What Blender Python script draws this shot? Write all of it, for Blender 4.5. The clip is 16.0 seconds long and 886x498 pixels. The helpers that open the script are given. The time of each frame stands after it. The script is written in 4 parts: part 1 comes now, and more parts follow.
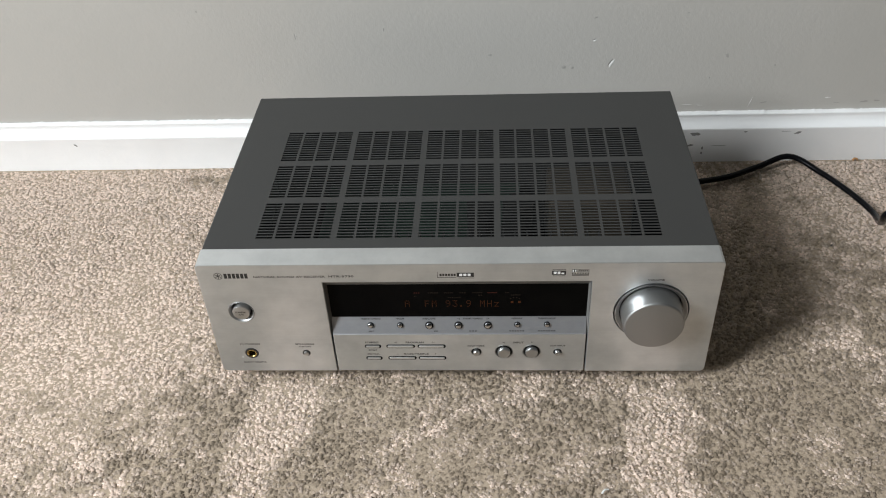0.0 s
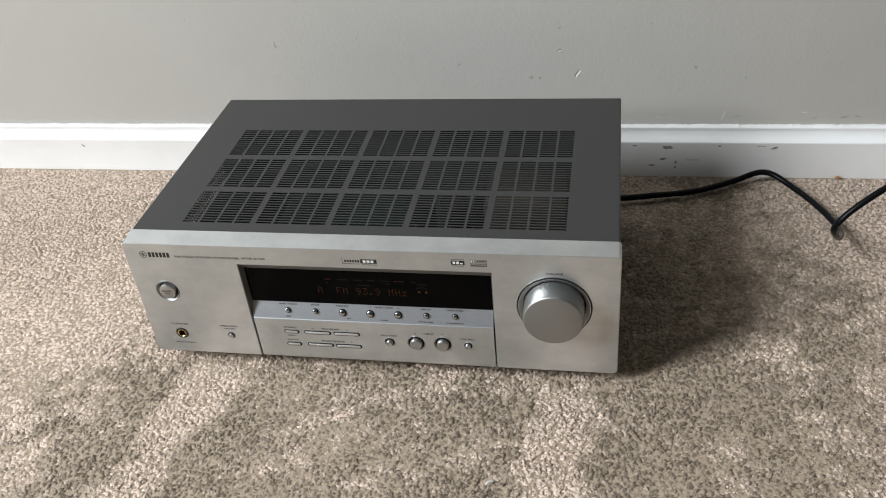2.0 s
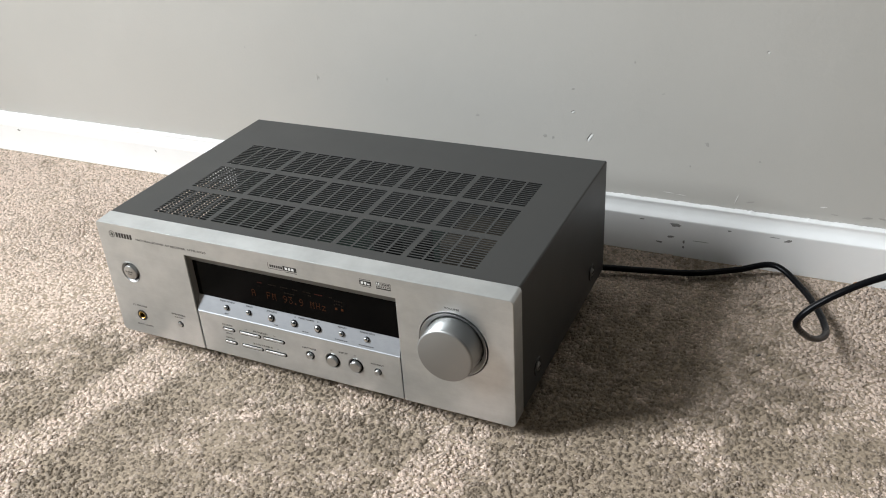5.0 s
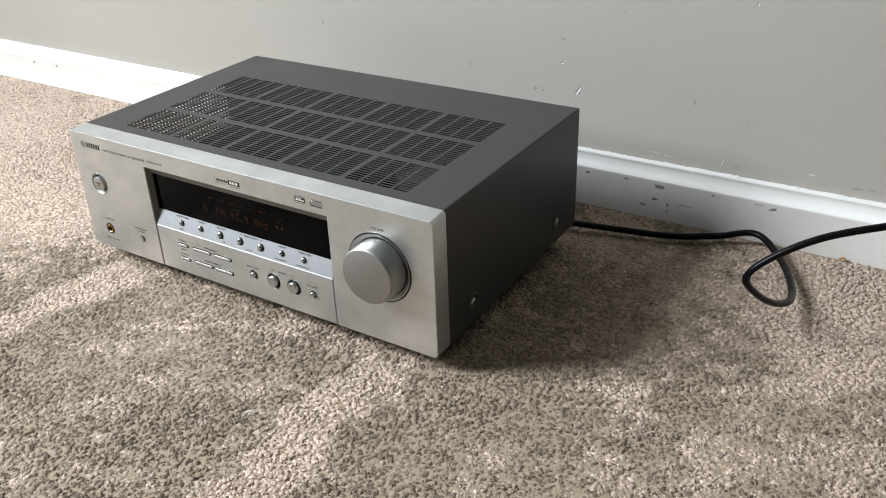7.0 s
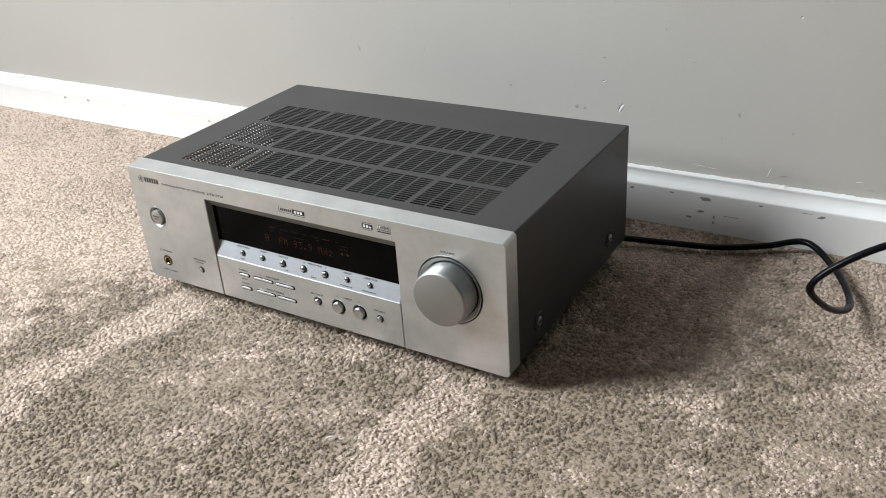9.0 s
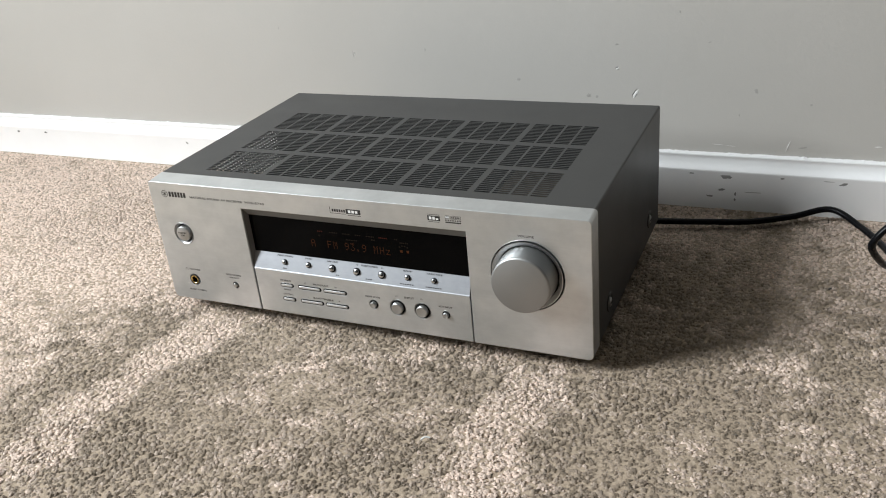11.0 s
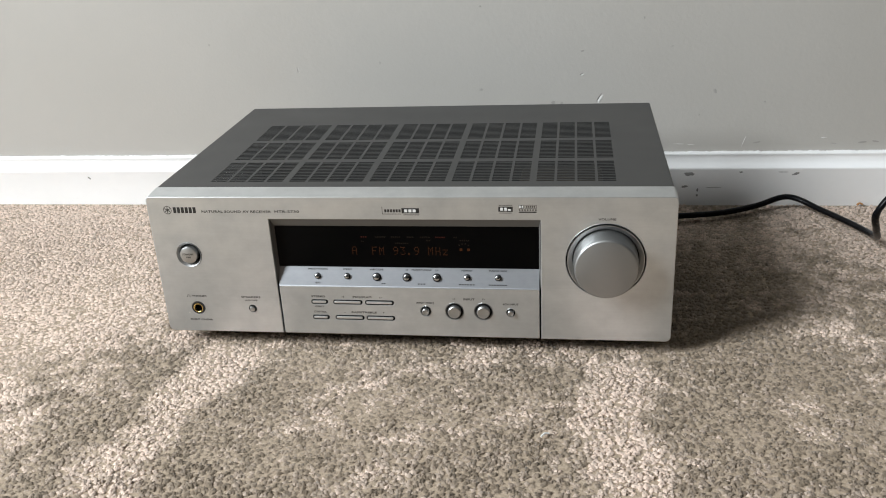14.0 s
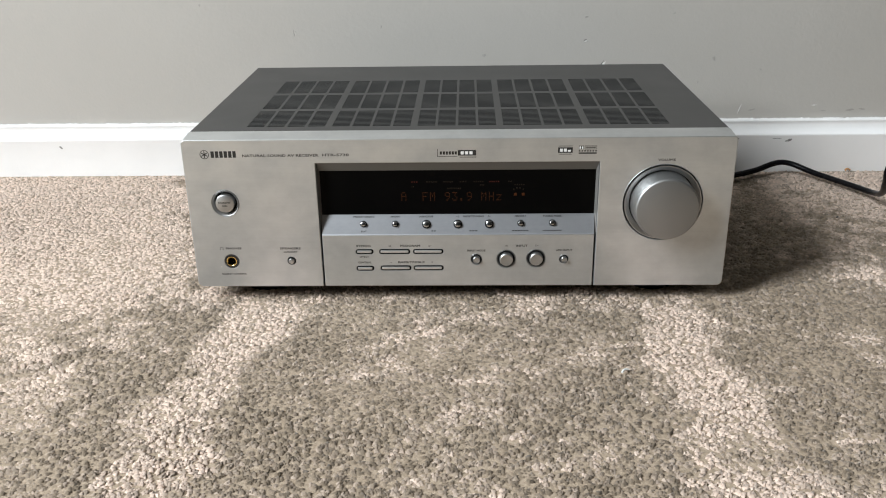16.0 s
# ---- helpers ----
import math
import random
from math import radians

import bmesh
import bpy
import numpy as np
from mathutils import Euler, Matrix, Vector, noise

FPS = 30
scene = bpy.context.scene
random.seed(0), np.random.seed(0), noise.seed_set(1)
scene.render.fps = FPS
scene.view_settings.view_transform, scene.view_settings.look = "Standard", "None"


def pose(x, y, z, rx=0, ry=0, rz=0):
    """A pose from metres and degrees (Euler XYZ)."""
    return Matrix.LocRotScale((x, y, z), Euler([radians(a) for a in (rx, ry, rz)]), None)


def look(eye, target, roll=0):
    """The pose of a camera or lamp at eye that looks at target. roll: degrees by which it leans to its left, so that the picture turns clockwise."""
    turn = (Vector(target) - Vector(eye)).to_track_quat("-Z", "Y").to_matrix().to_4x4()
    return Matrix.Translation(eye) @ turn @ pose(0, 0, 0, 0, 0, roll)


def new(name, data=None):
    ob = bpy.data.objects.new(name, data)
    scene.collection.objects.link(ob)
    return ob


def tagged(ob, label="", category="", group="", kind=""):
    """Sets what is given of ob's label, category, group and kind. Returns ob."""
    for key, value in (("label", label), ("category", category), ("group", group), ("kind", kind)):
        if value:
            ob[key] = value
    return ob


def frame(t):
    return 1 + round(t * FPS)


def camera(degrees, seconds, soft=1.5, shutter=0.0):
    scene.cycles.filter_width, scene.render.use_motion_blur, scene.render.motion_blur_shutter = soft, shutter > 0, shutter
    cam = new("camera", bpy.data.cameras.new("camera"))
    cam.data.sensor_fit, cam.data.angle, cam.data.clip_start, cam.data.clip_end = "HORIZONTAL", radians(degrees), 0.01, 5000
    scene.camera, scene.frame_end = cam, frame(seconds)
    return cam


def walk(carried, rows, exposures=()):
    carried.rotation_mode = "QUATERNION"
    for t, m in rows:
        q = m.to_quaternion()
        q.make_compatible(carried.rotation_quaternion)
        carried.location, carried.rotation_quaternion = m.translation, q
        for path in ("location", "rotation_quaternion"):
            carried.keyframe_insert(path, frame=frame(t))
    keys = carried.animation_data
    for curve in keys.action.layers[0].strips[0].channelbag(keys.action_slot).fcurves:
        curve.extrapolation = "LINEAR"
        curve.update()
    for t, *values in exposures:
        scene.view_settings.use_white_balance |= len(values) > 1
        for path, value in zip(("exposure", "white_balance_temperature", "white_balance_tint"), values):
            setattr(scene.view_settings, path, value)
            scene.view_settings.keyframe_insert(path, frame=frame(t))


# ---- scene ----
cam = camera(54.5, 16.0, soft=1.05)
PATH = [
    (0, (0.032, -0.534, 0.582), (-0.088, 1.024, -0.667), -3.2),
    (0.5, (0.08, -0.543, 0.577), (-0.114, 1.025, -0.649), -4.7),
    (1, (0.113, -0.549, 0.569), (-0.135, 1.031, -0.632), -4.9),
    (1.5, (0.155, -0.552, 0.557), (-0.145, 1.033, -0.626), -5.0),
    (2, (0.202, -0.556, 0.545), (-0.168, 1.036, -0.609), -6.0),
    (2.5, (0.242, -0.555, 0.537), (-0.201, 1.049, -0.574), -6.3),
    (3, (0.285, -0.547, 0.525), (-0.229, 1.065, -0.541), -6.2),
    (5.3, (0.447, -0.515, 0.482), (-0.372, 1.037, -0.478), -3.1),
    (5.5, (0.465, -0.511, 0.473), (-0.368, 1.028, -0.497), -2.7),
    (6, (0.505, -0.497, 0.454), (-0.389, 1.002, -0.522), -2.1),
    (6.5, (0.529, -0.485, 0.437), (-0.429, 0.99, -0.516), -2.0),
    (7, (0.54, -0.478, 0.425), (-0.432, 0.994, -0.519), -2.1),
    (7.5, (0.535, -0.48, 0.422), (-0.44, 0.991, -0.519), -2.2),
    (8, (0.532, -0.484, 0.437), (-0.466, 0.978, -0.492), -2.6),
    (8.5, (0.518, -0.497, 0.439), (-0.474, 0.971, -0.487), -3.3),
    (9, (0.497, -0.514, 0.438), (-0.482, 0.973, -0.474), -4.2),
    (9.2, (0.49, -0.516, 0.438), (-0.487, 0.971, -0.475), -5.0),
    (11.5, (0.336, -0.592, 0.401), (-0.386, 1.07, -0.444), -5.7),
    (12, (0.298, -0.605, 0.394), (-0.335, 1.104, -0.43), -5.9),
    (12.5, (0.251, -0.617, 0.384), (-0.286, 1.127, -0.434), -5.8),
    (13, (0.211, -0.622, 0.375), (-0.256, 1.146, -0.437), -4.8),
    (13.5, (0.173, -0.626, 0.373), (-0.228, 1.167, -0.416), -3.7),
    (14, (0.135, -0.631, 0.365), (-0.16, 1.187, -0.416), -3.1),
    (14.5, (0.1, -0.634, 0.354), (-0.107, 1.194, -0.431), -3.0),
    (15, (0.066, -0.636, 0.345), (-0.085, 1.197, -0.441), -2.6),
    (15.5, (0.031, -0.64, 0.336), (-0.07, 1.199, -0.443), -1.9),
    (16, (0.008, -0.646, 0.309), (-0.049, 1.206, -0.444), -0.9),
]
EXPOSURES = [(0.0, -0.42), (3.0, -0.32), (5.5, -0.17), (7.0, -0.16), (9.0, -0.18), (11.5, -0.25), (13.0, -0.28), (16.0, -0.31)]
walk(cam, [(t, look(eye, target, roll)) for t, eye, target, roll in PATH], EXPOSURES)

# ---- world and daylight ----
world = bpy.data.worlds.new("daylight")
scene.world = world
world.use_nodes = True
wn = world.node_tree
sky = wn.nodes.new("ShaderNodeTexSky")
sky.sky_type = "NISHITA"
sky.sun_disc = False
sky.sun_elevation = radians(40)
sky.sun_rotation = radians(200)
wn.nodes["Background"].inputs["Strength"].default_value = 0.12
wn.links.new(sky.outputs[0], wn.nodes["Background"].inputs["Color"])

# room: x from WEST to EAST, y from SOUTH to NORTH
WEST, EAST, SOUTH, NORTH, HIGH = -1.88, 6.5, -6.5, 0.3705, 2.8
WIN_Y0, WIN_Y1, WIN_Z0, WIN_Z1 = -1.657, -0.877, 0.806, 2.626


def area_lamp(name, eye, target, sx, sy, watts, colour):
    data = bpy.data.lights.new(name, "AREA")
    data.shape, data.size, data.size_y, data.energy, data.color = "RECTANGLE", sx, sy, watts, colour
    ob = new(name, data)
    ob.matrix_world = look(eye, target)
    return ob


# the bright upper sky: its light slants down through the opening
area_lamp("window_daylight", (WEST - 0.15, -1.254, 1.755), (WEST + 0.85, -0.804, 1.215), 0.83, 1.50, 254, (0.905, 0.966, 1.005))


# ---- materials ----
def material(name):
    m = bpy.data.materials.new(name)
    m.use_nodes = True
    return m, m.node_tree, m.node_tree.nodes["Principled BSDF"]


def node(t, kind, **values):
    n = t.nodes.new(kind)
    for key, value in values.items():
        n.inputs[key.replace("_", " ")].default_value = value
    return n


def mapped(t, scale=(1, 1, 1)):
    co = t.nodes.new("ShaderNodeTexCoord")
    mp = t.nodes.new("ShaderNodeMapping")
    mp.inputs["Scale"].default_value = scale
    t.links.new(co.outputs["Object"], mp.inputs["Vector"])
    return mp.outputs["Vector"]


def noise_tex(t, vector, scale, detail=4.0, rough=0.55):
    n = node(t, "ShaderNodeTexNoise", Scale=scale, Detail=detail, Roughness=rough)
    t.links.new(vector, n.inputs["Vector"])
    return n.outputs["Fac"]


def ramp(t, fac, stops):
    r = t.nodes.new("ShaderNodeValToRGB")
    el = r.color_ramp.elements
    while len(el) < len(stops):
        el.new(0.5)
    for e, (p, c) in zip(el, stops):
        e.position, e.color = p, (*c, 1)
    t.links.new(fac, r.inputs["Fac"])
    return r.outputs["Color"]


def bump(t, shader, heights):
    """heights: (socket, metres)"""
    last = None
    for h, d in heights:
        b = node(t, "ShaderNodeBump", Distance=d, Strength=1.0)
        t.links.new(h, b.inputs["Height"])
        if last:
            t.links.new(last, b.inputs["Normal"])
        last = b.outputs["Normal"]
    t.links.new(last, shader.inputs["Normal"])


def plain(name, colour, rough=0.5, metal=0.0, wear=0.06, grain=900, relief=0.00002, rough_var=0.08, stretch=(1, 1, 1), emit=0.0, coat=0.0):
    m, t, p = material(name)
    v = mapped(t, stretch)
    big, small = noise_tex(t, v, 14, 3), noise_tex(t, v, grain, 2)
    lo, hi = [c * (1 - wear) for c in colour], [min(1, c * (1 + wear)) for c in colour]
    t.links.new(ramp(t, big, [(0.3, lo), (0.7, hi)]), p.inputs["Base Color"])
    mr = node(t, "ShaderNodeMapRange", To_Min=max(0.02, rough - rough_var), To_Max=min(1, rough + rough_var))
    t.links.new(big, mr.inputs["Value"])
    t.links.new(mr.outputs["Result"], p.inputs["Roughness"])
    p.inputs["Metallic"].default_value = metal
    p.inputs["Coat Weight"].default_value = coat
    if relief:
        bump(t, p, [(small, relief)])
    if emit:
        p.inputs["Base Color"].default_value = (0.01, 0.008, 0.006, 1)
        t.links.remove(p.inputs["Base Color"].links[0])
        p.inputs["Emission Color"].default_value = (*colour, 1)
        p.inputs["Emission Strength"].default_value = emit
        p.inputs["Specular IOR Level"].default_value = 0.05
    return m


def wall_paint():
    m, t, p = material("greige_wall_paint")
    v = mapped(t)
    t.links.new(ramp(t, noise_tex(t, v, 3.0, 5), [(0.3, (0.405, 0.384, 0.352)), (0.7, (0.435, 0.414, 0.382))]), p.inputs["Base Color"])
    p.inputs["Roughness"].default_value = 0.55
    bump(t, p, [(noise_tex(t, v, 260, 3), 0.00022), (noise_tex(t, v, 28, 2), 0.0003), (noise_tex(t, v, 5, 2), 0.0012)])
    return m


def carpet_yarn():
    m, t, p = material("beige_carpet_yarn")
    geo = t.nodes.new("ShaderNodeNewGeometry")
    nap_light = t.nodes.new("ShaderNodeAttribute")
    nap_light.attribute_name = "nap_light"
    # dark and light yarn: the brushed pile's shading is carried by the colour
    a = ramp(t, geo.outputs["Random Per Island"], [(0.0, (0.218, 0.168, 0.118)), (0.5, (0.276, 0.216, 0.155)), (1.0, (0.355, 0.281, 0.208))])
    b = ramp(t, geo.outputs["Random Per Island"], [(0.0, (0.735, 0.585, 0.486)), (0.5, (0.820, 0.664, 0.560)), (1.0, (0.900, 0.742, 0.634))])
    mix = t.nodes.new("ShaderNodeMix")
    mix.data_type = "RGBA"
    t.links.new(nap_light.outputs["Fac"], mix.inputs["Factor"])
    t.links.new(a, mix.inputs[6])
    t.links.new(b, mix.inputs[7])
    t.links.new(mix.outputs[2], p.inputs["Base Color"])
    p.inputs["Roughness"].default_value = 0.62
    p.inputs["Specular IOR Level"].default_value = 0.35
    p.inputs["Sheen Weight"].default_value = 0.15
    p.inputs["Sheen Roughness"].default_value = 0.5
    # loose fibres scatter the light: the shading normal leans towards that of the whole tuft
    soft = t.nodes.new("ShaderNodeVectorMath")
    soft.operation = "MULTIPLY_ADD"
    soft.inputs[1].default_value = (0.16, 0.16, 0.16)
    fluff = t.nodes.new("ShaderNodeAttribute")
    fluff.attribute_name = "fluff"
    t.links.new(fluff.outputs["Vector"], soft.inputs[2])
    t.links.new(geo.outputs["Normal"], soft.inputs[0])
    unit = t.nodes.new("ShaderNodeVectorMath")
    unit.operation = "NORMALIZE"
    t.links.new(soft.outputs[0], unit.inputs[0])
    bump(t, p, [(noise_tex(t, mapped(t), 1000, 3, 0.7), 0.00012)])
    t.links.new(unit.outputs[0], p.inputs["Normal"].links[0].from_node.inputs["Normal"])
    thin = t.nodes.new("ShaderNodeBsdfTranslucent")
    t.links.new(mix.outputs[2], thin.inputs["Color"])
    both = node(t, "ShaderNodeMixShader", Fac=0.28)
    t.links.new(p.outputs[0], both.inputs[1])
    t.links.new(thin.outputs[0], both.inputs[2])
    t.links.new(both.outputs[0], t.nodes["Material Output"].inputs["Surface"])
    return m


def carpet_sheet():
    m, t, p = material("beige_carpet_sheet")
    v = mapped(t)
    t.links.new(ramp(t, noise_tex(t, v, 330, 3), [(0.3, (0.275, 0.213, 0.150)), (0.7, (0.430, 0.340, 0.255))]), p.inputs["Base Color"])
    p.inputs["Roughness"].default_value = 0.95
    bump(t, p, [(noise_tex(t, v, 380, 3), 0.0008)])
    return m


def brushed(name, colour, rough, metal):
    """Fine level brush lines, with finger smudges and faint stains."""
    m, t, p = material(name)
    fine = noise_tex(t, mapped(t, (6, 200, 1500)), 2.0, 3)
    lines = noise_tex(t, mapped(t, (5, 50, 260)), 2.0, 4, 0.65)
    smudge = noise_tex(t, mapped(t, (1, 1, 1.4)), 24, 5, 0.62)
    mixed = node(t, "ShaderNodeMath")
    mixed.operation = "MULTIPLY_ADD"
    mixed.inputs[1].default_value = 0.12
    t.links.new(lines, mixed.inputs[0])
    half = node(t, "ShaderNodeMath")
    half.operation = "MULTIPLY"
    half.inputs[1].default_value = 0.88
    t.links.new(smudge, half.inputs[0])
    t.links.new(half.outputs[0], mixed.inputs[2])
    t.links.new(ramp(t, mixed.outputs[0], [(0.34, [c * 0.85 for c in colour]), (0.62, [c * 1.04 for c in colour])]), p.inputs["Base Color"])
    p.inputs["Metallic"].default_value = metal
    mr = node(t, "ShaderNodeMapRange", From_Min=0.3, From_Max=0.7, To_Min=rough + 0.07, To_Max=rough - 0.07)
    t.links.new(mixed.outputs[0], mr.inputs["Value"])
    t.links.new(mr.outputs["Result"], p.inputs["Roughness"])
    bump(t, p, [(fine, 0.000012)])
    return m


M_WALL, M_YARN, M_SHEET = wall_paint(), carpet_yarn(), carpet_sheet()
M_TRIM = plain("white_trim_paint", (0.84, 0.835, 0.825), 0.35, wear=0.025, grain=120, relief=0.00025)
# unseen walls and ceiling are toned down so that little light bounces back
M_FAR = plain("dark_unseen_wall_paint", (0.026, 0.026, 0.024), 0.7, wear=0.04, grain=200, relief=0.0003)
M_CEIL = plain("grey_unseen_ceiling_paint", (0.13, 0.13, 0.124), 0.9, wear=0.03, grain=200, relief=0.0006)
M_FACE = brushed("satin_aluminium", (0.652, 0.668, 0.672), 0.36, 0.88)
M_EDGE = brushed("bluish_panel_edge", (0.43, 0.445, 0.465), 0.46, 0.90)
M_RING = plain("bright_ring_finish", (0.60, 0.605, 0.605), 0.34, 1.0, 0.02, relief=0)
M_KNOB = plain("silver_knob_finish", (0.355, 0.355, 0.35), 0.50, 1.0, 0.02, grain=2500, relief=0.000004, rough_var=0.02)
M_TURNED = plain("turned_silver_finish", (0.41, 0.412, 0.41), 0.40, 1.0, 0.02, relief=0, rough_var=0.02)
M_STRIP = brushed("pale_silver_strip", (0.37, 0.38, 0.40), 0.54, 0.92)
M_CHROME = plain("satin_chrome", (0.55, 0.55, 0.55), 0.20, 1.0, 0.03, relief=0)
M_BUTTON = plain("silver_button", (0.50, 0.50, 0.495), 0.36, 1.0, 0.04, relief=0)
M_BAR = plain("bright_silver_bar", (0.72, 0.715, 0.70), 0.40, 0.9, 0.03, relief=0)
M_COVER = plain("dark_grey_metal_paint", (0.0312, 0.0310, 0.0303), 0.43, 0.0, 0.05, grain=1500, relief=0.00003)
M_BLACK = plain("matt_black", (0.006, 0.006, 0.006), 0.7, 0, 0.1)
M_BLACK.node_tree.nodes["Principled BSDF"].inputs["Specular IOR Level"].default_value = 0.2
M_GAP = plain("dark_gap_plastic", (0.02, 0.019, 0.018), 0.5, 0, 0.1)
M_GLASS = plain("black_display_glass", (0.0015, 0.0015, 0.0015), 0.12, 0, 0.05, relief=0, rough_var=0.03)
M_GLASS.node_tree.nodes["Principled BSDF"].inputs["Specular IOR Level"].default_value = 0.05
M_INK = plain("dark_printed_ink", (0.018, 0.017, 0.016), 0.5, 0, 0.05, relief=0)
M_PALEINK = plain("pale_printed_ink", (0.68, 0.67, 0.64), 0.5, 0, 0.05, relief=0)
M_AMBER = plain("amber_display_glow", (0.58, 0.14, 0.015), 0.4, relief=0, emit=0.085)
M_RED = plain("dim_red_display_glow", (0.45, 0.04, 0.02), 0.4, relief=0, emit=0.08)
M_DIM = plain("faint_amber_display_glow", (0.20, 0.06, 0.02), 0.4, relief=0, emit=0.02)
M_GOLD = plain("gold_plating", (0.72, 0.52, 0.20), 0.22, 1.0, 0.05, relief=0)
M_CABLE = plain("black_cable_rubber", (0.004, 0.004, 0.005), 0.27, 0, 0.15, grain=400)
M_CABLE.node_tree.nodes["Principled BSDF"].inputs["Specular IOR Level"].default_value = 0.10
M_STEEL = plain("zinc_steel", (0.30, 0.30, 0.29), 0.35, 1.0, 0.08)
M_PCB = plain("green_circuit_board", (0.012, 0.030, 0.020), 0.5, 0, 0.2, grain=300)
M_COIL = plain("brown_transformer_wrap", (0.05, 0.038, 0.025), 0.6, 0, 0.2)
M_CHIP = plain("chipped_white_plaster", (0.70, 0.69, 0.66), 0.8, 0, 0.05, grain=600, relief=0.0002)
M_INNER = plain("black_anodised_metal", (0.03, 0.03, 0.03), 0.45, 0.5, 0.1)
M_CRUMB_SHADE = plain("dark_crumb_and_shade", (0.10, 0.095, 0.09), 0.6, 0, 0.3, grain=600, relief=0.0001)
M_BOARDSCUFF = plain("worn_grey_scuff", (0.21, 0.205, 0.195), 0.6, 0, 0.4, grain=500, relief=0.0001)
M_SMUDGE = plain("grey_smudge", (0.335, 0.32, 0.295), 0.6, 0, 0.1, grain=400)


# ---- mesh helpers ----
def finish(name, bm, mat, parent=None, label="", smooth=35):
    me = bpy.data.meshes.new(name)
    bmesh.ops.recalc_face_normals(bm, faces=bm.faces)
    bm.to_mesh(me)
    bm.free()
    me.materials.append(mat)
    if smooth:
        me.polygons.foreach_set("use_smooth", [True] * len(me.polygons))
        me.set_sharp_from_angle(angle=radians(smooth))
    ob = new(name, me)
    if parent:
        ob.parent = parent
    if label:
        tagged(ob, label)
    return ob


def part(name, bm, mat, parent, label="", smooth=35):
    return finish(name, bm, mat, parent, label, smooth)


def box(bm, x0, x1, y0, y1, z0, z1, bevel=0.0, seg=2):
    r = bmesh.ops.create_cube(bm, size=1, matrix=Matrix.Translation(((x0 + x1) / 2, (y0 + y1) / 2, (z0 + z1) / 2)) @ Matrix.Diagonal((x1 - x0, y1 - y0, z1 - z0, 1)))
    if bevel:
        es = {e for v in r["verts"] for e in v.link_edges}
        bmesh.ops.bevel(bm, geom=list(es), offset=bevel, segments=seg, affect="EDGES", profile=0.5)
    return bm


def boxed(*a, **k):
    return box(bmesh.new(), *a, **k)


def lathe(cx, cz, profile, seg=40, bm=None):
    """A body turned round an axis along y: profile of (radius, y), from the back to the front; it closes at radius 0."""
    bm = bm or bmesh.new()
    rings = []
    for r, y in profile:
        if r == 0:
            rings.append([bm.verts.new((cx, y, cz))])
        else:
            rings.append([bm.verts.new((cx + r * math.cos(k * math.tau / seg), y, cz + r * math.sin(k * math.tau / seg))) for k in range(seg)])
    for a, b in zip(rings, rings[1:]):
        for k in range(seg):
            q = [a[k % len(a)], a[(k + 1) % len(a)], b[(k + 1) % len(b)], b[k % len(b)]]
            q = list(dict.fromkeys(q))
            if len(q) > 2:
                bm.faces.new(q)
    return bm


def circle(cx, cz, r, seg=40):
    return [(cx + r * math.cos(k * math.tau / seg), cz + r * math.sin(k * math.tau / seg)) for k in range(seg)]


def round_rect(x0, x1, z0, z1, radii, seg=6):
    """Counter-clockwise from the lower left; radii: lower left, lower right, upper right, upper left."""
    out = []
    for (cx, cz, a0), r in zip(((x0, z0, 180), (x1, z0, 270), (x1, z1, 0), (x0, z1, 90)), radii):
        if r == 0:
            out.append((cx, cz))
            continue
        mx, mz = cx + (r if cx == x0 else -r), cz + (r if cz == z0 else -r)
        for k in range(seg + 1):
            a = radians(a0 + 90 * k / seg)
            out.append((mx + r * math.cos(a), mz + r * math.sin(a)))
    return out


def inset(loop, d):
    """The closed loop moved inwards (to the left of its way) by d."""
    out, n = [], len(loop)
    for i in range(n):
        p, q, r = Vector(loop[i - 1]), Vector(loop[i]), Vector(loop[(i + 1) % n])
        a, b = (q - p).normalized(), (r - q).normalized()
        na, nb = Vector((-a.y, a.x)), Vector((-b.y, b.x))
        m = na + nb
        m = m / max(0.25, m.dot(na)) if m.length > 1e-6 else na
        out.append(tuple(q + m * d))
    return out


def plate(outline, holes, y0, y1, bev=0.0005, bm=None):
    """A plate in the xz plane, front at y0 and back at y1, with a small chamfer round its front and its holes."""
    bm = bm or bmesh.new()
    front = []
    for loop, sign in [(outline, 1)] + [(h, -1) for h in holes]:
        rings = []
        for pts, y in ((inset(loop, bev * sign), y0), (inset(loop, bev * 0.3 * sign), y0 + bev * 0.3), (loop, y0 + bev), (loop, y1)):
            rings.append([bm.verts.new((x, y, z)) for x, z in pts])
        n = len(loop)
        for a, b in zip(rings, rings[1:]):
            for k in range(n):
                bm.faces.new((a[k], a[(k + 1) % n], b[(k + 1) % n], b[k]))
        front += [bm.edges.get((rings[0][k], rings[0][(k + 1) % n])) for k in range(n)]
    bmesh.ops.triangle_fill(bm, edges=front, use_beauty=True, use_dissolve=False, normal=(0, -1, 0))
    return bm


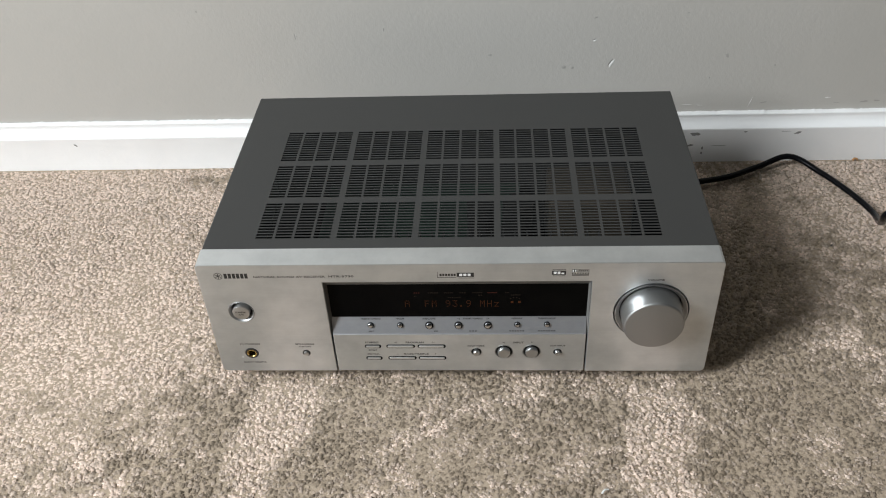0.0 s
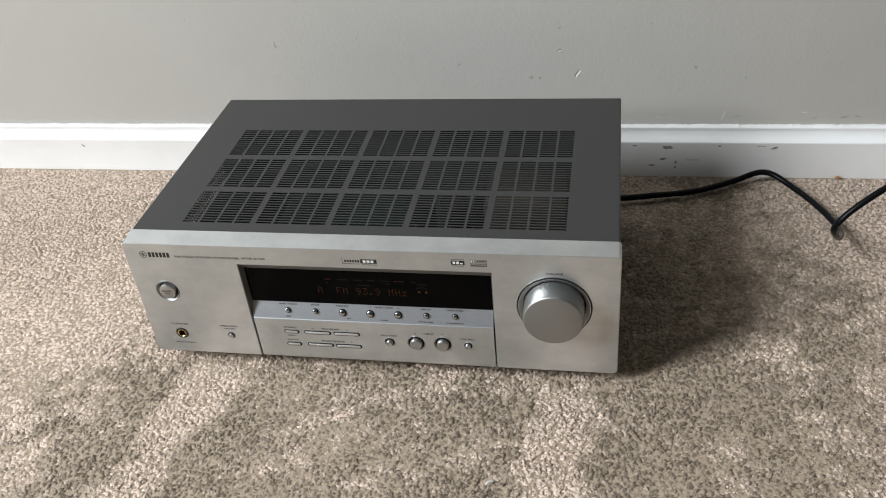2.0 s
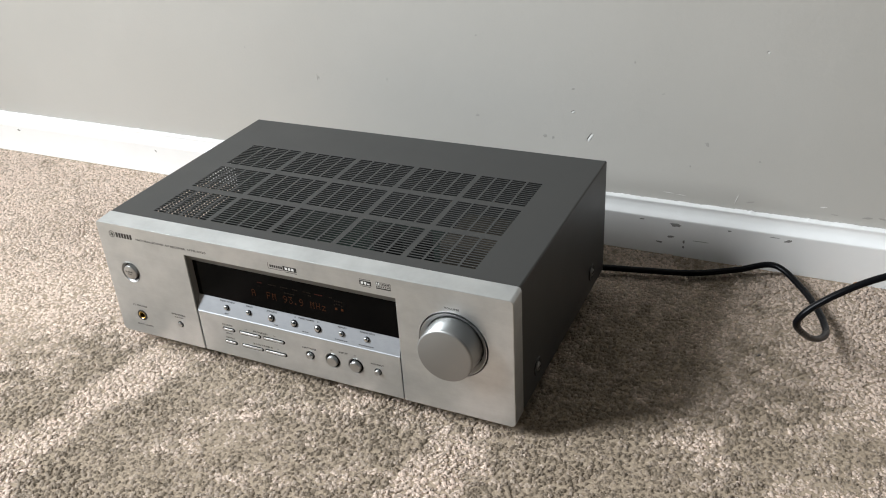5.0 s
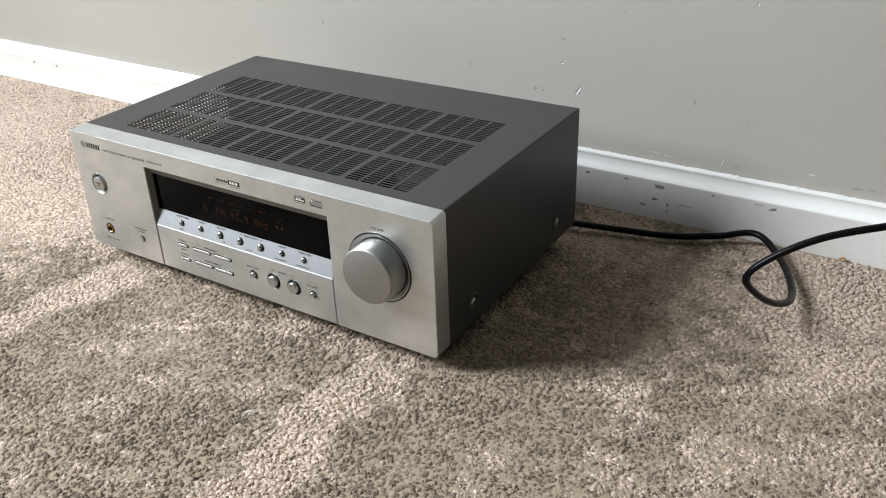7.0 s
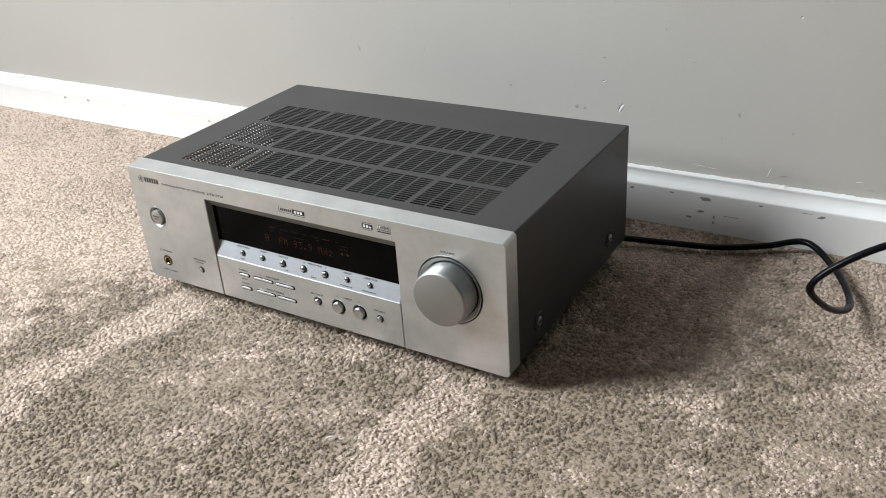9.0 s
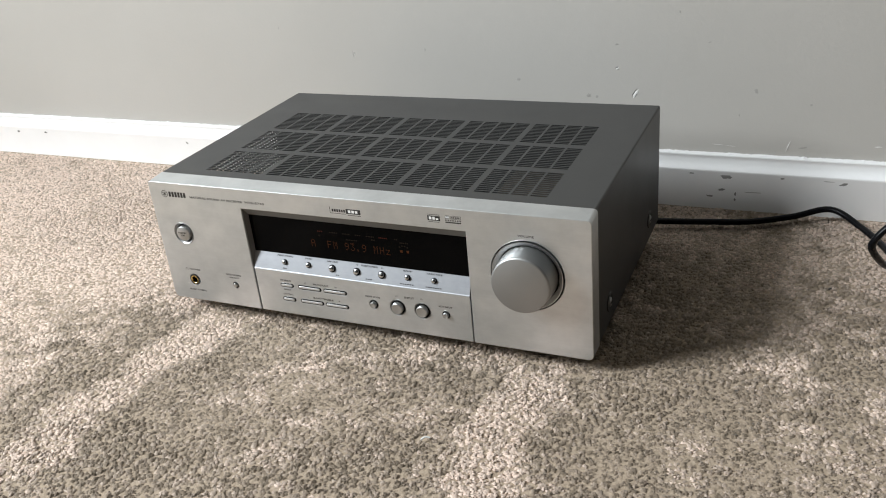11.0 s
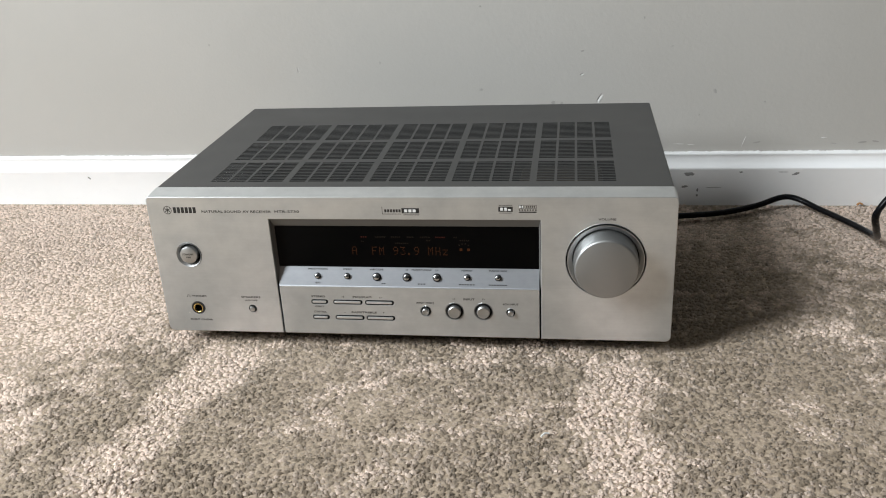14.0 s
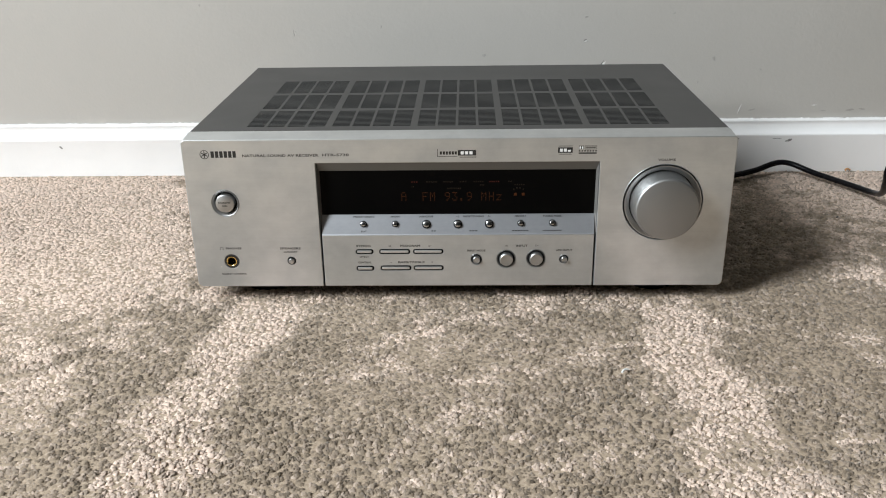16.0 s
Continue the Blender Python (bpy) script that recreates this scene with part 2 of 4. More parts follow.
def lettering(body, x, z, y, height, parent, mat=None, wide=1.25, align="CENTER", tilt=0.0, label="", spacing=1.05, width=0.0):
    """Printed words, standing in the xz plane, with capitals of that height."""
    cu = bpy.data.curves.new("lettering", "FONT")
    cu.body, cu.size, cu.align_x, cu.align_y, cu.space_character = body, height / 0.69, align, "CENTER", spacing
    cu.resolution_u, cu.extrude, cu.offset = 2, 0.00003, height * 0.035
    tmp = bpy.data.objects.new("lettering", cu)
    me = bpy.data.meshes.new_from_object(tmp)
    bpy.data.objects.remove(tmp)
    bpy.data.curves.remove(cu)
    me.name = "lettering"
    if width:
        xs = [v.co.x for v in me.vertices]
        wide = width / (max(xs) - min(xs))
    me.transform(pose(x, y, z, 90 - tilt) @ Matrix.Diagonal((wide, 1, 1, 1)))
    me.materials.clear()
    me.materials.append(mat or M_INK)
    ob = new("lettering", me)
    ob.parent = parent
    if label:
        tagged(ob, label)
    return ob


def print_bar(x0, x1, z0, z1, y, parent, mat=None, name="printed_mark"):
    return part(name, boxed(x0, x1, y - 0.00004, y + 0.00004, z0, z1), mat or M_INK, parent, smooth=0)


# ---- the room ----
def structure(ob, label, category):
    return tagged(ob, label, category, kind="structure")


TH = 0.12
structure(finish("floor", boxed(WEST - TH, EAST + TH, SOUTH - TH, NORTH + TH, -0.05, -0.0006), M_SHEET, smooth=0), "beige carpeted floor of the room", "floor")
wall_north = structure(finish("wall_north", boxed(WEST - TH, EAST + TH, NORTH, NORTH + TH, -0.0095, HIGH), M_WALL, smooth=0), "greige painted wall with small chips and scuffs", "wall")
# the remaining walls and the ceiling are added out of view
structure(finish("wall_south", boxed(WEST - TH, EAST + TH, SOUTH - TH, SOUTH, -0.0095, HIGH), M_FAR, smooth=0), "plain unseen wall, kept dark to limit bounced light", "wall")
structure(finish("wall_east", boxed(EAST, EAST + TH, SOUTH, NORTH, -0.0095, HIGH), M_FAR, smooth=0), "plain unseen wall, kept dark to limit bounced light", "wall")
bm = bmesh.new()
box(bm, WEST - TH, WEST, SOUTH, WIN_Y0, -0.0095, HIGH)
box(bm, WEST - TH, WEST, WIN_Y1, NORTH, -0.0095, HIGH)
box(bm, WEST - TH, WEST, WIN_Y0, WIN_Y1, -0.0095, WIN_Z0)
box(bm, WEST - TH, WEST, WIN_Y0, WIN_Y1, WIN_Z1, HIGH)
structure(finish("wall_west", bm, M_FAR, smooth=0), "unseen wall with a window opening, kept dark against bounced light", "wall")
structure(finish("ceiling", boxed(WEST - TH, EAST + TH, SOUTH - TH, NORTH + TH, HIGH, HIGH + 0.1), M_CEIL, smooth=0), "plain unseen ceiling, kept grey to limit bounced light", "ceiling")


def baseboard():
    """Moulded skirting along the north wall; its painted top edge wavers."""
    prof = [(0.3712, 0.0624), (0.3668, 0.0620), (0.3650, 0.0609), (0.3648, 0.0597), (0.3657, 0.0580), (0.3659, 0.0550), (0.3653, 0.0515), (0.3637, 0.0485), (0.3612, 0.0468), (0.3592, 0.0462), (0.3580, 0.0454), (0.3576, 0.0444), (0.3578, 0.0432), (0.3581, 0.0424), (0.3581, -0.0060)]
    bm = bmesh.new()
    rows, x = [], WEST
    while x < EAST + 0.001:
        w = noise.noise(Vector((x * 60, 0, 3))) * 0.0007 + noise.noise(Vector((x * 260, 5, 3))) * 0.0009
        v = noise.noise(Vector((x * 9, 1, 7))) * 0.0005
        rows.append([bm.verts.new((x, y + v * (i > 1) - w * 0.4 * (i == 1), z + (w if i < 2 else 0) + v * (i < 9))) for i, (y, z) in enumerate(prof)])
        x += 0.002 if -1.0 < x < 0.62 else 0.05
    for a, b in zip(rows, rows[1:]):
        for i in range(len(prof) - 1):
            bm.faces.new((a[i], b[i], b[i + 1], a[i + 1]))
    bm.normal_update()
    return bm


board = structure(finish("baseboard", baseboard(), M_TRIM, smooth=32), "white painted moulded baseboard with dark scuff; on the wall, the painted shade of a dent marks", "baseboard")


def splotch(name, parent, mat, x, z, length, width, angle, y, thick=0.0006, rough=0.35, label=""):
    """A flat flake or smear with a ragged outline, lying on a wall that faces south."""
    bm = bmesh.new()
    n = 14
    rim, top = [], []
    c, s = math.cos(radians(angle)), math.sin(radians(angle))
    for k in range(n):
        a = math.tau * k / n
        f = 1 + rough * random.uniform(-1, 1)
        u, v = length / 2 * math.cos(a) * f, width / 2 * math.sin(a) * f
        rim.append(bm.verts.new((x + u * c - v * s, y, z + u * s + v * c)))
        top.append(bm.verts.new((x + 0.7 * (u * c - v * s), y - thick * random.uniform(0.7, 1.2), z + 0.7 * (u * s + v * c))))
    for k in range(n):
        bm.faces.new((rim[k], rim[(k + 1) % n], top[(k + 1) % n], top[k]))
    bm.faces.new(top)
    return part(name, bm, mat, parent, label, smooth=60)


WY = NORTH - 0.0001
# each scuff sliver paints a dent's shaded side, the chip beside it the lit side
for x, z, l, w, a, kind in (
    (0.1668, 0.1265, 0.0100, 0.0030, 58, "chip"), (0.1648, 0.1275, 0.0100, 0.0011, 58, "scuff"), (0.1460, 0.1548, 0.0042, 0.0016, 20, "chip"), (0.1452, 0.1560, 0.0036, 0.0009, 25, "scuff"), (-0.193, 0.167, 0.0015, 0.009, 8, "smudge"), (-0.191, 0.167, 0.0008, 0.006, 8, "chip"),
    (0.295, 0.133, 0.005, 0.004, 130, "smudge"), (0.279, 0.106, 0.0010, 0.0030, 0, "smudge"), (0.418, 0.0775, 0.0065, 0.0014, 2, "chip"), (0.3458, 0.2362, 0.0026, 0.0022, 40, "chip"), (0.3446, 0.2374, 0.0024, 0.0009, 40, "scuff"), (0.213, 0.217, 0.0020, 0.0030, 0, "smudge"),
    (0.113, 0.123, 0.005, 0.004, 30, "smudge"), (0.122, 0.122, 0.003, 0.003, 30, "smudge"), (0.258, 0.0715, 0.012, 0.0006, -3, "chip"), (0.272, 0.0705, 0.010, 0.0005, -4, "chip"), (0.331, 0.0735, 0.0008, 0.011, -18, "chip"), (-0.091, 0.1735, 0.0015, 0.004, 0, "smudge"),
    (0.028, 0.140, 0.004, 0.003, 0, "smudge"), (0.345, 0.0725, 0.009, 0.0016, 10, "smudge"), (0.43, 0.0705, 0.008, 0.0009, -4, "smudge"), (0.46, 0.0715, 0.010, 0.0022, 6, "smudge"), (0.475, 0.0725, 0.008, 0.0018, -6, "smudge"), (0.35, 0.120, 0.003, 0.002, 40, "smudge"),
    (0.03, 0.235, 0.003, 0.002, 30, "smudge"), (0.245, 0.185, 0.003, 0.0012, 15, "smudge"), (0.145, 0.182, 0.004, 0.002, 10, "smudge"), (-0.30, 0.20, 0.002, 0.003, 0, "smudge"),
):
    mat, lab = {"chip": (M_CHIP, "chipped paint showing white plaster; in dents, their lit side"), "scuff": (M_CRUMB_SHADE, "dark scuff; on the wall, the painted shade of a dent"), "smudge": (M_SMUDGE, "faint grey smudge")}[kind]
    splotch("paint_chip" if kind == "chip" else "scuff_shade_mark", wall_north, mat, x, z, l, w, a, WY, 0.00025 if kind == "chip" else 0.00010, label=lab)
for x, z, l, w, a in (
    (0.187, 0.039, 0.005, 0.003, 20), (0.233, 0.0405, 0.006, 0.0014, 0), (0.271, 0.0385, 0.012, 0.0045, 0), (0.266, 0.023, 0.008, 0.003, 10), (0.254, 0.0145, 0.007, 0.0024, -5), (0.281, 0.019, 0.0022, 0.004, 0), (0.281, 0.012, 0.002, 0.003, 0),
    (0.329, 0.0405, 0.004, 0.0014, 0), (0.390, 0.0385, 0.009, 0.003, 20), (0.375, 0.0405, 0.012, 0.0007, 0), (-0.831, 0.037, 0.006, 0.004, 0), (-0.770, 0.038, 0.006, 0.003, 0), (-0.486, 0.036, 0.005, 0.0022, -40), (0.30, 0.022, 0.02, 0.0007, 1),
):
    splotch("scuff_shade_mark", board, M_BOARDSCUFF if l < 0.02 else M_SMUDGE, x, z, l, w, a, 0.35805, 0.00015, 0.28, "dark scuff; on the wall, the painted shade of a dent")


# ---- receiver ----
receiver = tagged(new("av_receiver"), "silver and dark grey audio video receiver standing on carpet", "receiver")
RAKE = 0.025  # the back sits a little higher in the pile than the front


def raked(bm):
    for v in bm.verts:
        v.co.z += RAKE * (v.co.y - 0.02)
    return bm


ZB, ZT, XE = 0.0135, 0.1385, 0.2155
KX, KZ = 0.162, 0.085
left = round_rect(-XE, XE, ZB, ZT, (0.0045, 0.0045, 0.0035, 0.0035))
k = next(i for i in range(len(left)) if left[i][0] > 0)
u_shape = left[:k] + [(-0.1111, ZB), (-0.1111, 0.1190), (0.1111, 0.1190), (0.1111, ZB)] + left[k:]
face_holes = [circle(KX, KZ, 0.0312, 64), circle(-0.1855, 0.0865, 0.0110), circle(-0.1855, 0.0362, 0.0060, 28), circle(-0.1360, 0.0365, 0.0032, 24)]
bm = plate(u_shape, face_holes, 0.0, 0.0188, 0.0006)
for v in bm.verts:  # the top rises towards the cover
    if v.co.y > 0.015 and v.co.z > 0.125:
        v.co.z += 0.0020
bm.normal_update()
for f in bm.faces:  # the top edge takes a darker, bluer and rougher metal
    if f.normal.z > 0.8 and f.calc_center_median().z > 0.135:
        f.material_index = 1
front = part("front_panel", bm, M_FACE, receiver, "satin silver aluminium front panel", smooth=14)
front.data.materials.append(M_EDGE)

BARS = [(-0.0820, -0.0700, 0.0442), (-0.0820, -0.0700, 0.0295), (-0.0628, -0.0400, 0.0442), (-0.0352, -0.0130, 0.0442), (-0.0622, -0.0395, 0.0297), (-0.0351, -0.0130, 0.0297)]
ROUND = [(0.0152, 0.0370, 0.0046, 0.0030), (0.0394, 0.0372, 0.0078, 0.0055), (0.0636, 0.0375, 0.0078, 0.0055), (0.0862, 0.0370, 0.0036, 0.0026)]
ctl_holes = [round_rect(a - 0.0011, b + 0.0014, z - 0.0022, z + 0.0019, (0.0019,) * 4, 4) for a, b, z in BARS] + [circle(x, z, r, 32) for x, z, r, _ in ROUND]
control = part("control_panel", plate(round_rect(-0.1097, 0.1097, ZB, 0.0587, (0.0004,) * 4, 2), ctl_holes, 0.0004, 0.018, 0.0005), M_FACE, receiver, "satin silver lower control panel", smooth=14)

# the display recess: sloping top and sides, black glass, sloping silver strip
GY = 0.0072
bm = bmesh.new()
q = [bm.verts.new(p) for p in ((-0.1108, 0.0012, 0.1190), (0.1108, 0.0012, 0.1190), (0.1095, GY, 0.1105), (-0.1095, GY, 0.1105), (-0.1108, 0.0012, 0.0590), (0.1108, 0.0012, 0.0590), (0.1095, GY, 0.0600), (-0.1095, GY, 0.0600))]
bm.faces.new((q[0], q[1], q[2], q[3]))
bm.faces.new((q[0], q[3], q[7], q[4]))
bm.faces.new((q[1], q[5], q[6], q[2]))
part("display_surround", bm, plain("grey_surround", (0.20, 0.195, 0.185), 0.45, 0.3), receiver, "grey sloping display surround", smooth=0)
glass = part("display_window", boxed(-0.1094, 0.1094, GY - 0.0004, GY + 0.003, 0.0690, 0.1108, 0.0002, 1), M_GLASS, receiver, "black glossy display window")
STRIP = (0.0740, 0.0592)  # z at the glass and at the front
SLOPE = math.degrees(math.atan2(GY - 0.0016, STRIP[0] - STRIP[1]))
bm = bmesh.new()
q = [bm.verts.new(p) for x in (-0.1096, 0.1096) for p in ((x, GY - 0.0006, STRIP[0]), (x, 0.0010, STRIP[1]), (x, 0.0006, STRIP[1] - 0.0006), (x, 0.012, STRIP[1] - 0.0006), (x, 0.012, STRIP[0]))]
for i in range(5):
    bm.faces.new((q[i], q[(i + 1) % 5], q[5 + (i + 1) % 5], q[5 + i]))
bm.faces.new(q[:5])
bm.faces.new(q[5:])
strip = part("button_strip", bm, M_STRIP, receiver, "pale silver sloping button strip", smooth=0)


def strip_y(z):
    return 0.0010 + (z - STRIP[1]) / (STRIP[0] - STRIP[1]) * (GY - 0.0016)


def push_button(name, x, z, r, cup, y, out, parent, mat=None, tilt=0.0, label="round silver push button"):
    """A domed round button in a dark cup."""
    b = part(name, lathe(0, 0, [(r, 0.004), (r, -out + r * 0.25), (r * 0.93, -out + r * 0.08), (r * 0.78, -out), (0, -out - r * 0.05)], 24), mat or M_BUTTON, parent, label)
    c = part("button_well", lathe(0, 0, [(0, 0.0030), (r * 1.02, 0.0030), (cup, 0.0028), (cup, -0.00012), (cup * 1.06, -0.00010), (cup * 1.10, 0.0003)] if not tilt else [(0, -0.0004), (cup, -0.0004), (cup * 1.02, 0.0006)], 24), M_BLACK, b, "dark ring round the button")
    b.matrix_local = pose(x, y, z, -tilt)
    return b


for x, z, r in ((-0.0760, 0.0668, 0.0022), (-0.0503, 0.0668, 0.0022), (-0.0250, 0.0665, 0.0029), (0.0003, 0.0665, 0.0029), (0.0256, 0.0665, 0.0029), (0.0508, 0.0670, 0.0022), (0.0762, 0.0671, 0.0022)):
    push_button("tuning_button", x, z, r * 0.90, r * 1.22, strip_y(z), 0.0022, receiver, M_CHROME, tilt=SLOPE)
for (a, b, z) in BARS:
    o = part("bar_button", plate(round_rect(a, b, z - 0.0010, z + 0.0011, (0.0009,) * 4, 4), [], -0.0006, 0.006, 0.0004), M_BAR, receiver, "slim silver bar button")
    part("button_well", plate(round_rect(a - 0.0011, b + 0.0014, z - 0.0022, z + 0.0019, (0.0019,) * 4, 4), [], 0.0003, 0.004, 0.0001), M_BLACK, o, "black rim round the button")
for (x, z, cup, r), nm in zip(ROUND, ("mode_button", "input_button", "input_button", "channel_button")):
    o = part(nm, lathe(x, z, [(r, 0.008), (r, -0.0012), (r * 0.95, -0.0019), (r * 0.84, -0.0023), (r * 0.6, -0.0021), (0, -0.0017)], 32), M_BUTTON, receiver, "round silver push button")
    part("button_well", lathe(x, z, [(0, 0.0070), (r, 0.0070), (r * 1.06, 0.0060), (r * 1.2, 0.0022), (cup * 0.95, 0.0008), (cup * 1.0, 0.0007)], 32), M_KNOB if cup > 0.004 else M_BLACK, o, "dished ring round the button")
    part("gap_ring", lathe(x, z, [(r * 1.0, 0.0010), (r * 1.24, 0.0010), (r * 1.28, 0.0058)], 32), M_BLACK, o)

power = part("power_button", lathe(-0.1855, 0.0865, [(0.0076, 0.012), (0.0076, -0.0006), (0.0073, -0.0014), (0.0066, -0.0018), (0, -0.0019)], 40), M_BUTTON, receiver, "round silver power button")
part("power_ring", lathe(-0.1855, 0.0865, [(0.0087, 0.012), (0.0087, 0.0026), (0.0091, 0.0018), (0.0105, -0.0002), (0.0109, -0.0005), (0.0112, 0.0006)], 48), M_KNOB, power, "dished silver ring")
part("gap_ring", lathe(-0.1855, 0.0865, [(0, 0.009), (0.0089, 0.009)], 40), M_BLACK, power)
lettering("STANDBY", -0.1855, 0.0875, -0.00195, 0.0015, power, width=0.0100)
lettering("/ON", -0.1855, 0.0848, -0.00195, 0.0015, power, width=0.0042)

jack = part("headphone_jack", lathe(-0.1855, 0.0362, [(0.0033, 0.02), (0.0033, -0.0002), (0.0037, -0.0006), (0.0043, -0.0005), (0.0046, 0.0006), (0.0056, 0.0008)], 32), M_GOLD, receiver, "gold plated headphone socket")
part("jack_bore", lathe(-0.1855, 0.0362, [(0, 0.014), (0.0036, 0.014)], 24), M_BLACK, jack)
part("jack_rim", lathe(-0.1855, 0.0362, [(0.0046, 0.003), (0.0047, -0.0003), (0.0057, -0.0004), (0.0061, 0.001)], 32), M_GAP, jack)
push_button("speaker_button", -0.1360, 0.0365, 0.0024, 0.0032, 0.0, 0.0016, receiver)

bm = lathe(KX, KZ, [(0.0253, 0.010), (0.0253, -0.0010), (0.0247, -0.0160), (0.0244, -0.0169), (0.0238, -0.0175), (0.0231, -0.0178), (0, -0.0178)], 96)
bm.normal_update()
for f in bm.faces:  # the rim is turned smooth, the face is blasted matt
    f.material_index = int(abs(f.normal.y) < 0.3)
knob = part("volume_knob", bm, M_KNOB, receiver, "large round satin silver volume knob")
knob.data.materials.append(M_TURNED)
ring = part("knob_ring", lathe(KX, KZ, [(0.0260, 0.012), (0.0260, 0.0024), (0.0266, 0.0017), (0.0290, 0.0001), (0.0296, -0.0005), (0.0301, -0.0005), (0.0303, 0.008)], 96), M_RING, knob, "dished silver ring round the knob")
part("gap_ring", lathe(KX, KZ, [(0.0250, 0.0080), (0.0320, 0.0082)], 64), M_BLACK, knob)

part("backing_plate", boxed(-0.125, 0.125, 0.0184, 0.0194, ZB + 0.002, 0.125), M_BLACK, receiver, smooth=0)

# printed words and marks
FY = -0.00003
lettering("NATURAL SOUND AV RECEIVER", -0.1680, 0.1255, FY, 0.00205, receiver, width=0.0600, align="LEFT", label="small dark printed words")
lettering("HTR-5730", -0.1052, 0.1257, FY, 0.00205, receiver, width=0.0208, align="LEFT")
# maker's mark: a ringed emblem and a row of plain upright blocks
bm = lathe(-0.1975, 0.1268, [(0.0036, FY), (0.0036, FY - 0.00005), (0.0031, FY - 0.00005), (0.0031, FY)], 32)
part("emblem_ring", bm, M_INK, receiver)
for k in range(3):
    bm = boxed(-0.0027, 0.0027, -0.00003, 0.00003, -0.00035, 0.00035)
    o = part("emblem_bar", bm, M_INK, receiver, smooth=0)
    o.matrix_local = pose(-0.1975, FY - 0.00003, 0.1268, 0, 60 * k + 30)
for k in range(6):
    x = -0.1925 + k * 0.00345
    bm = boxed(x, x + 0.0026, FY - 0.00004, FY + 0.00004, 0.1242, 0.1294)
    part("maker_mark_block", bm, M_INK, receiver, smooth=0)
# surround mark: an open outline, small blocks and a solid plate
print_bar(-0.0152, -0.0148, 0.1238, 0.1300, FY, receiver)
print_bar(-0.0152, 0.0005, 0.1238, 0.1242, FY, receiver)
for k in range(6):
    print_bar(-0.0132 + k * 0.0023, -0.0132 + k * 0.0023 + 0.0017, 0.1255, 0.1280, FY, receiver)
print_bar(0.0008, 0.0150, 0.1246, 0.1290, FY, receiver)
for k in range(3):
    print_bar(0.0030 + k * 0.0034, 0.0054 + k * 0.0034, 0.1255, 0.1280, FY - 0.00006, receiver, M_PALEINK)
print_bar(0.0022, 0.0150, 0.1231, 0.1236, FY, receiver)
# two decoder marks
print_bar(0.0782, 0.0895, 0.1262, 0.1305, FY, receiver)
for k in range(3):
    print_bar(0.0796 + k * 0.0031, 0.0818 + k * 0.0031, 0.1271, 0.1285 + 0.0011 * (k < 2), FY - 0.00006, receiver, M_PALEINK)
print_bar(0.0785, 0.0893, 0.1314, 0.1318, FY, receiver)
print_bar(0.0790, 0.0888, 0.1249, 0.1253, FY, receiver)
# the second: a dark square beside an outlined plate, spaced blocks and a thin dark line below
print_bar(0.0942, 0.0980, 0.1289, 0.1318, FY, receiver)
for a, b in ((0.0946, 0.0957), (0.0965, 0.0976)):
    print_bar(a, b, 0.1293, 0.1314, FY - 0.00006, receiver, M_PALEINK)
for a, b, z0, z1 in ((0.0988, 0.1080, 0.1315, 0.1318), (0.0988, 0.1080, 0.1289, 0.1292), (0.0988, 0.0991, 0.1292, 0.1315), (0.1077, 0.1080, 0.1292, 0.1315)):
    print_bar(a, b, z0, z1, FY, receiver)
for k in range(5):
    print_bar(0.0999 + k * 0.0015, 0.1009 + k * 0.0015, 0.1297, 0.1310, FY, receiver)
for k in range(7):
    print_bar(0.0942 + k * 0.0021, 0.0954 + k * 0.0021, 0.1271, 0.1282, FY, receiver)
print_bar(0.0942, 0.1080, 0.1253, 0.1264, FY, receiver)
lettering("VOLUME", 0.1625, 0.1200, FY, 0.0017, receiver, width=0.0135)
lettering("PHONES", -0.1828, 0.0475, FY, 0.0017, receiver, width=0.0128)
bm = bmesh.new()
for k in range(8):
    a0, a1 = radians(180 - k * 22.5), radians(180 - (k + 1) * 22.5)
    v = [bm.verts.new((-0.1927 + r * math.cos(a), FY - 0.00003, 0.0472 + r * 1.2 * math.sin(a))) for a in (a0, a1) for r in (0.0011, 0.0014)]
    bm.faces.new((v[0], v[2], v[3], v[1]))
box(bm, -0.1942, -0.1936, FY - 0.00005, FY + 0.00003, 0.0463, 0.0474)
box(bm, -0.1918, -0.1912, FY - 0.00005, FY + 0.00003, 0.0463, 0.0474)
part("headphone_symbol", bm, M_INK, receiver, smooth=0)
lettering("SILENT CINEMA", -0.1845, 0.0248, FY, 0.0015, receiver, width=0.0205)
print_bar(-0.1950, -0.1938, 0.0308, 0.0319, FY, receiver, M_PALEINK)
lettering("SPEAKERS", -0.1363, 0.0473, FY, 0.0017, receiver, width=0.0172)
lettering("A/B/OFF", -0.1363, 0.0442, FY, 0.0014, receiver, width=0.0112)
CY = 0.00036
lettering("STEREO", -0.0765, 0.0490, CY, 0.0017, receiver, width=0.0120)
lettering("EFFECT", -0.0762, 0.0395, CY, 0.0013, receiver, width=0.0075)
lettering("CONTROL", -0.0762, 0.0345, CY, 0.0015, receiver, width=0.0109)
lettering("PROGRAM", -0.0385, 0.0490, CY, 0.0017, receiver, width=0.0160)
lettering("BASS/TREBLE", -0.0380, 0.0346, CY, 0.0016, receiver, width=0.0217)
lettering("-", -0.0545, 0.0346, CY, 0.0016, receiver, wide=1.5)
lettering("+", -0.0210, 0.0346, CY, 0.0016, receiver, wide=1.2)
lettering("INPUT MODE", 0.0150, 0.0446, CY, 0.0016, receiver, width=0.0148)
lettering("INPUT", 0.0518, 0.0486, CY, 0.0018, receiver, width=0.0094)
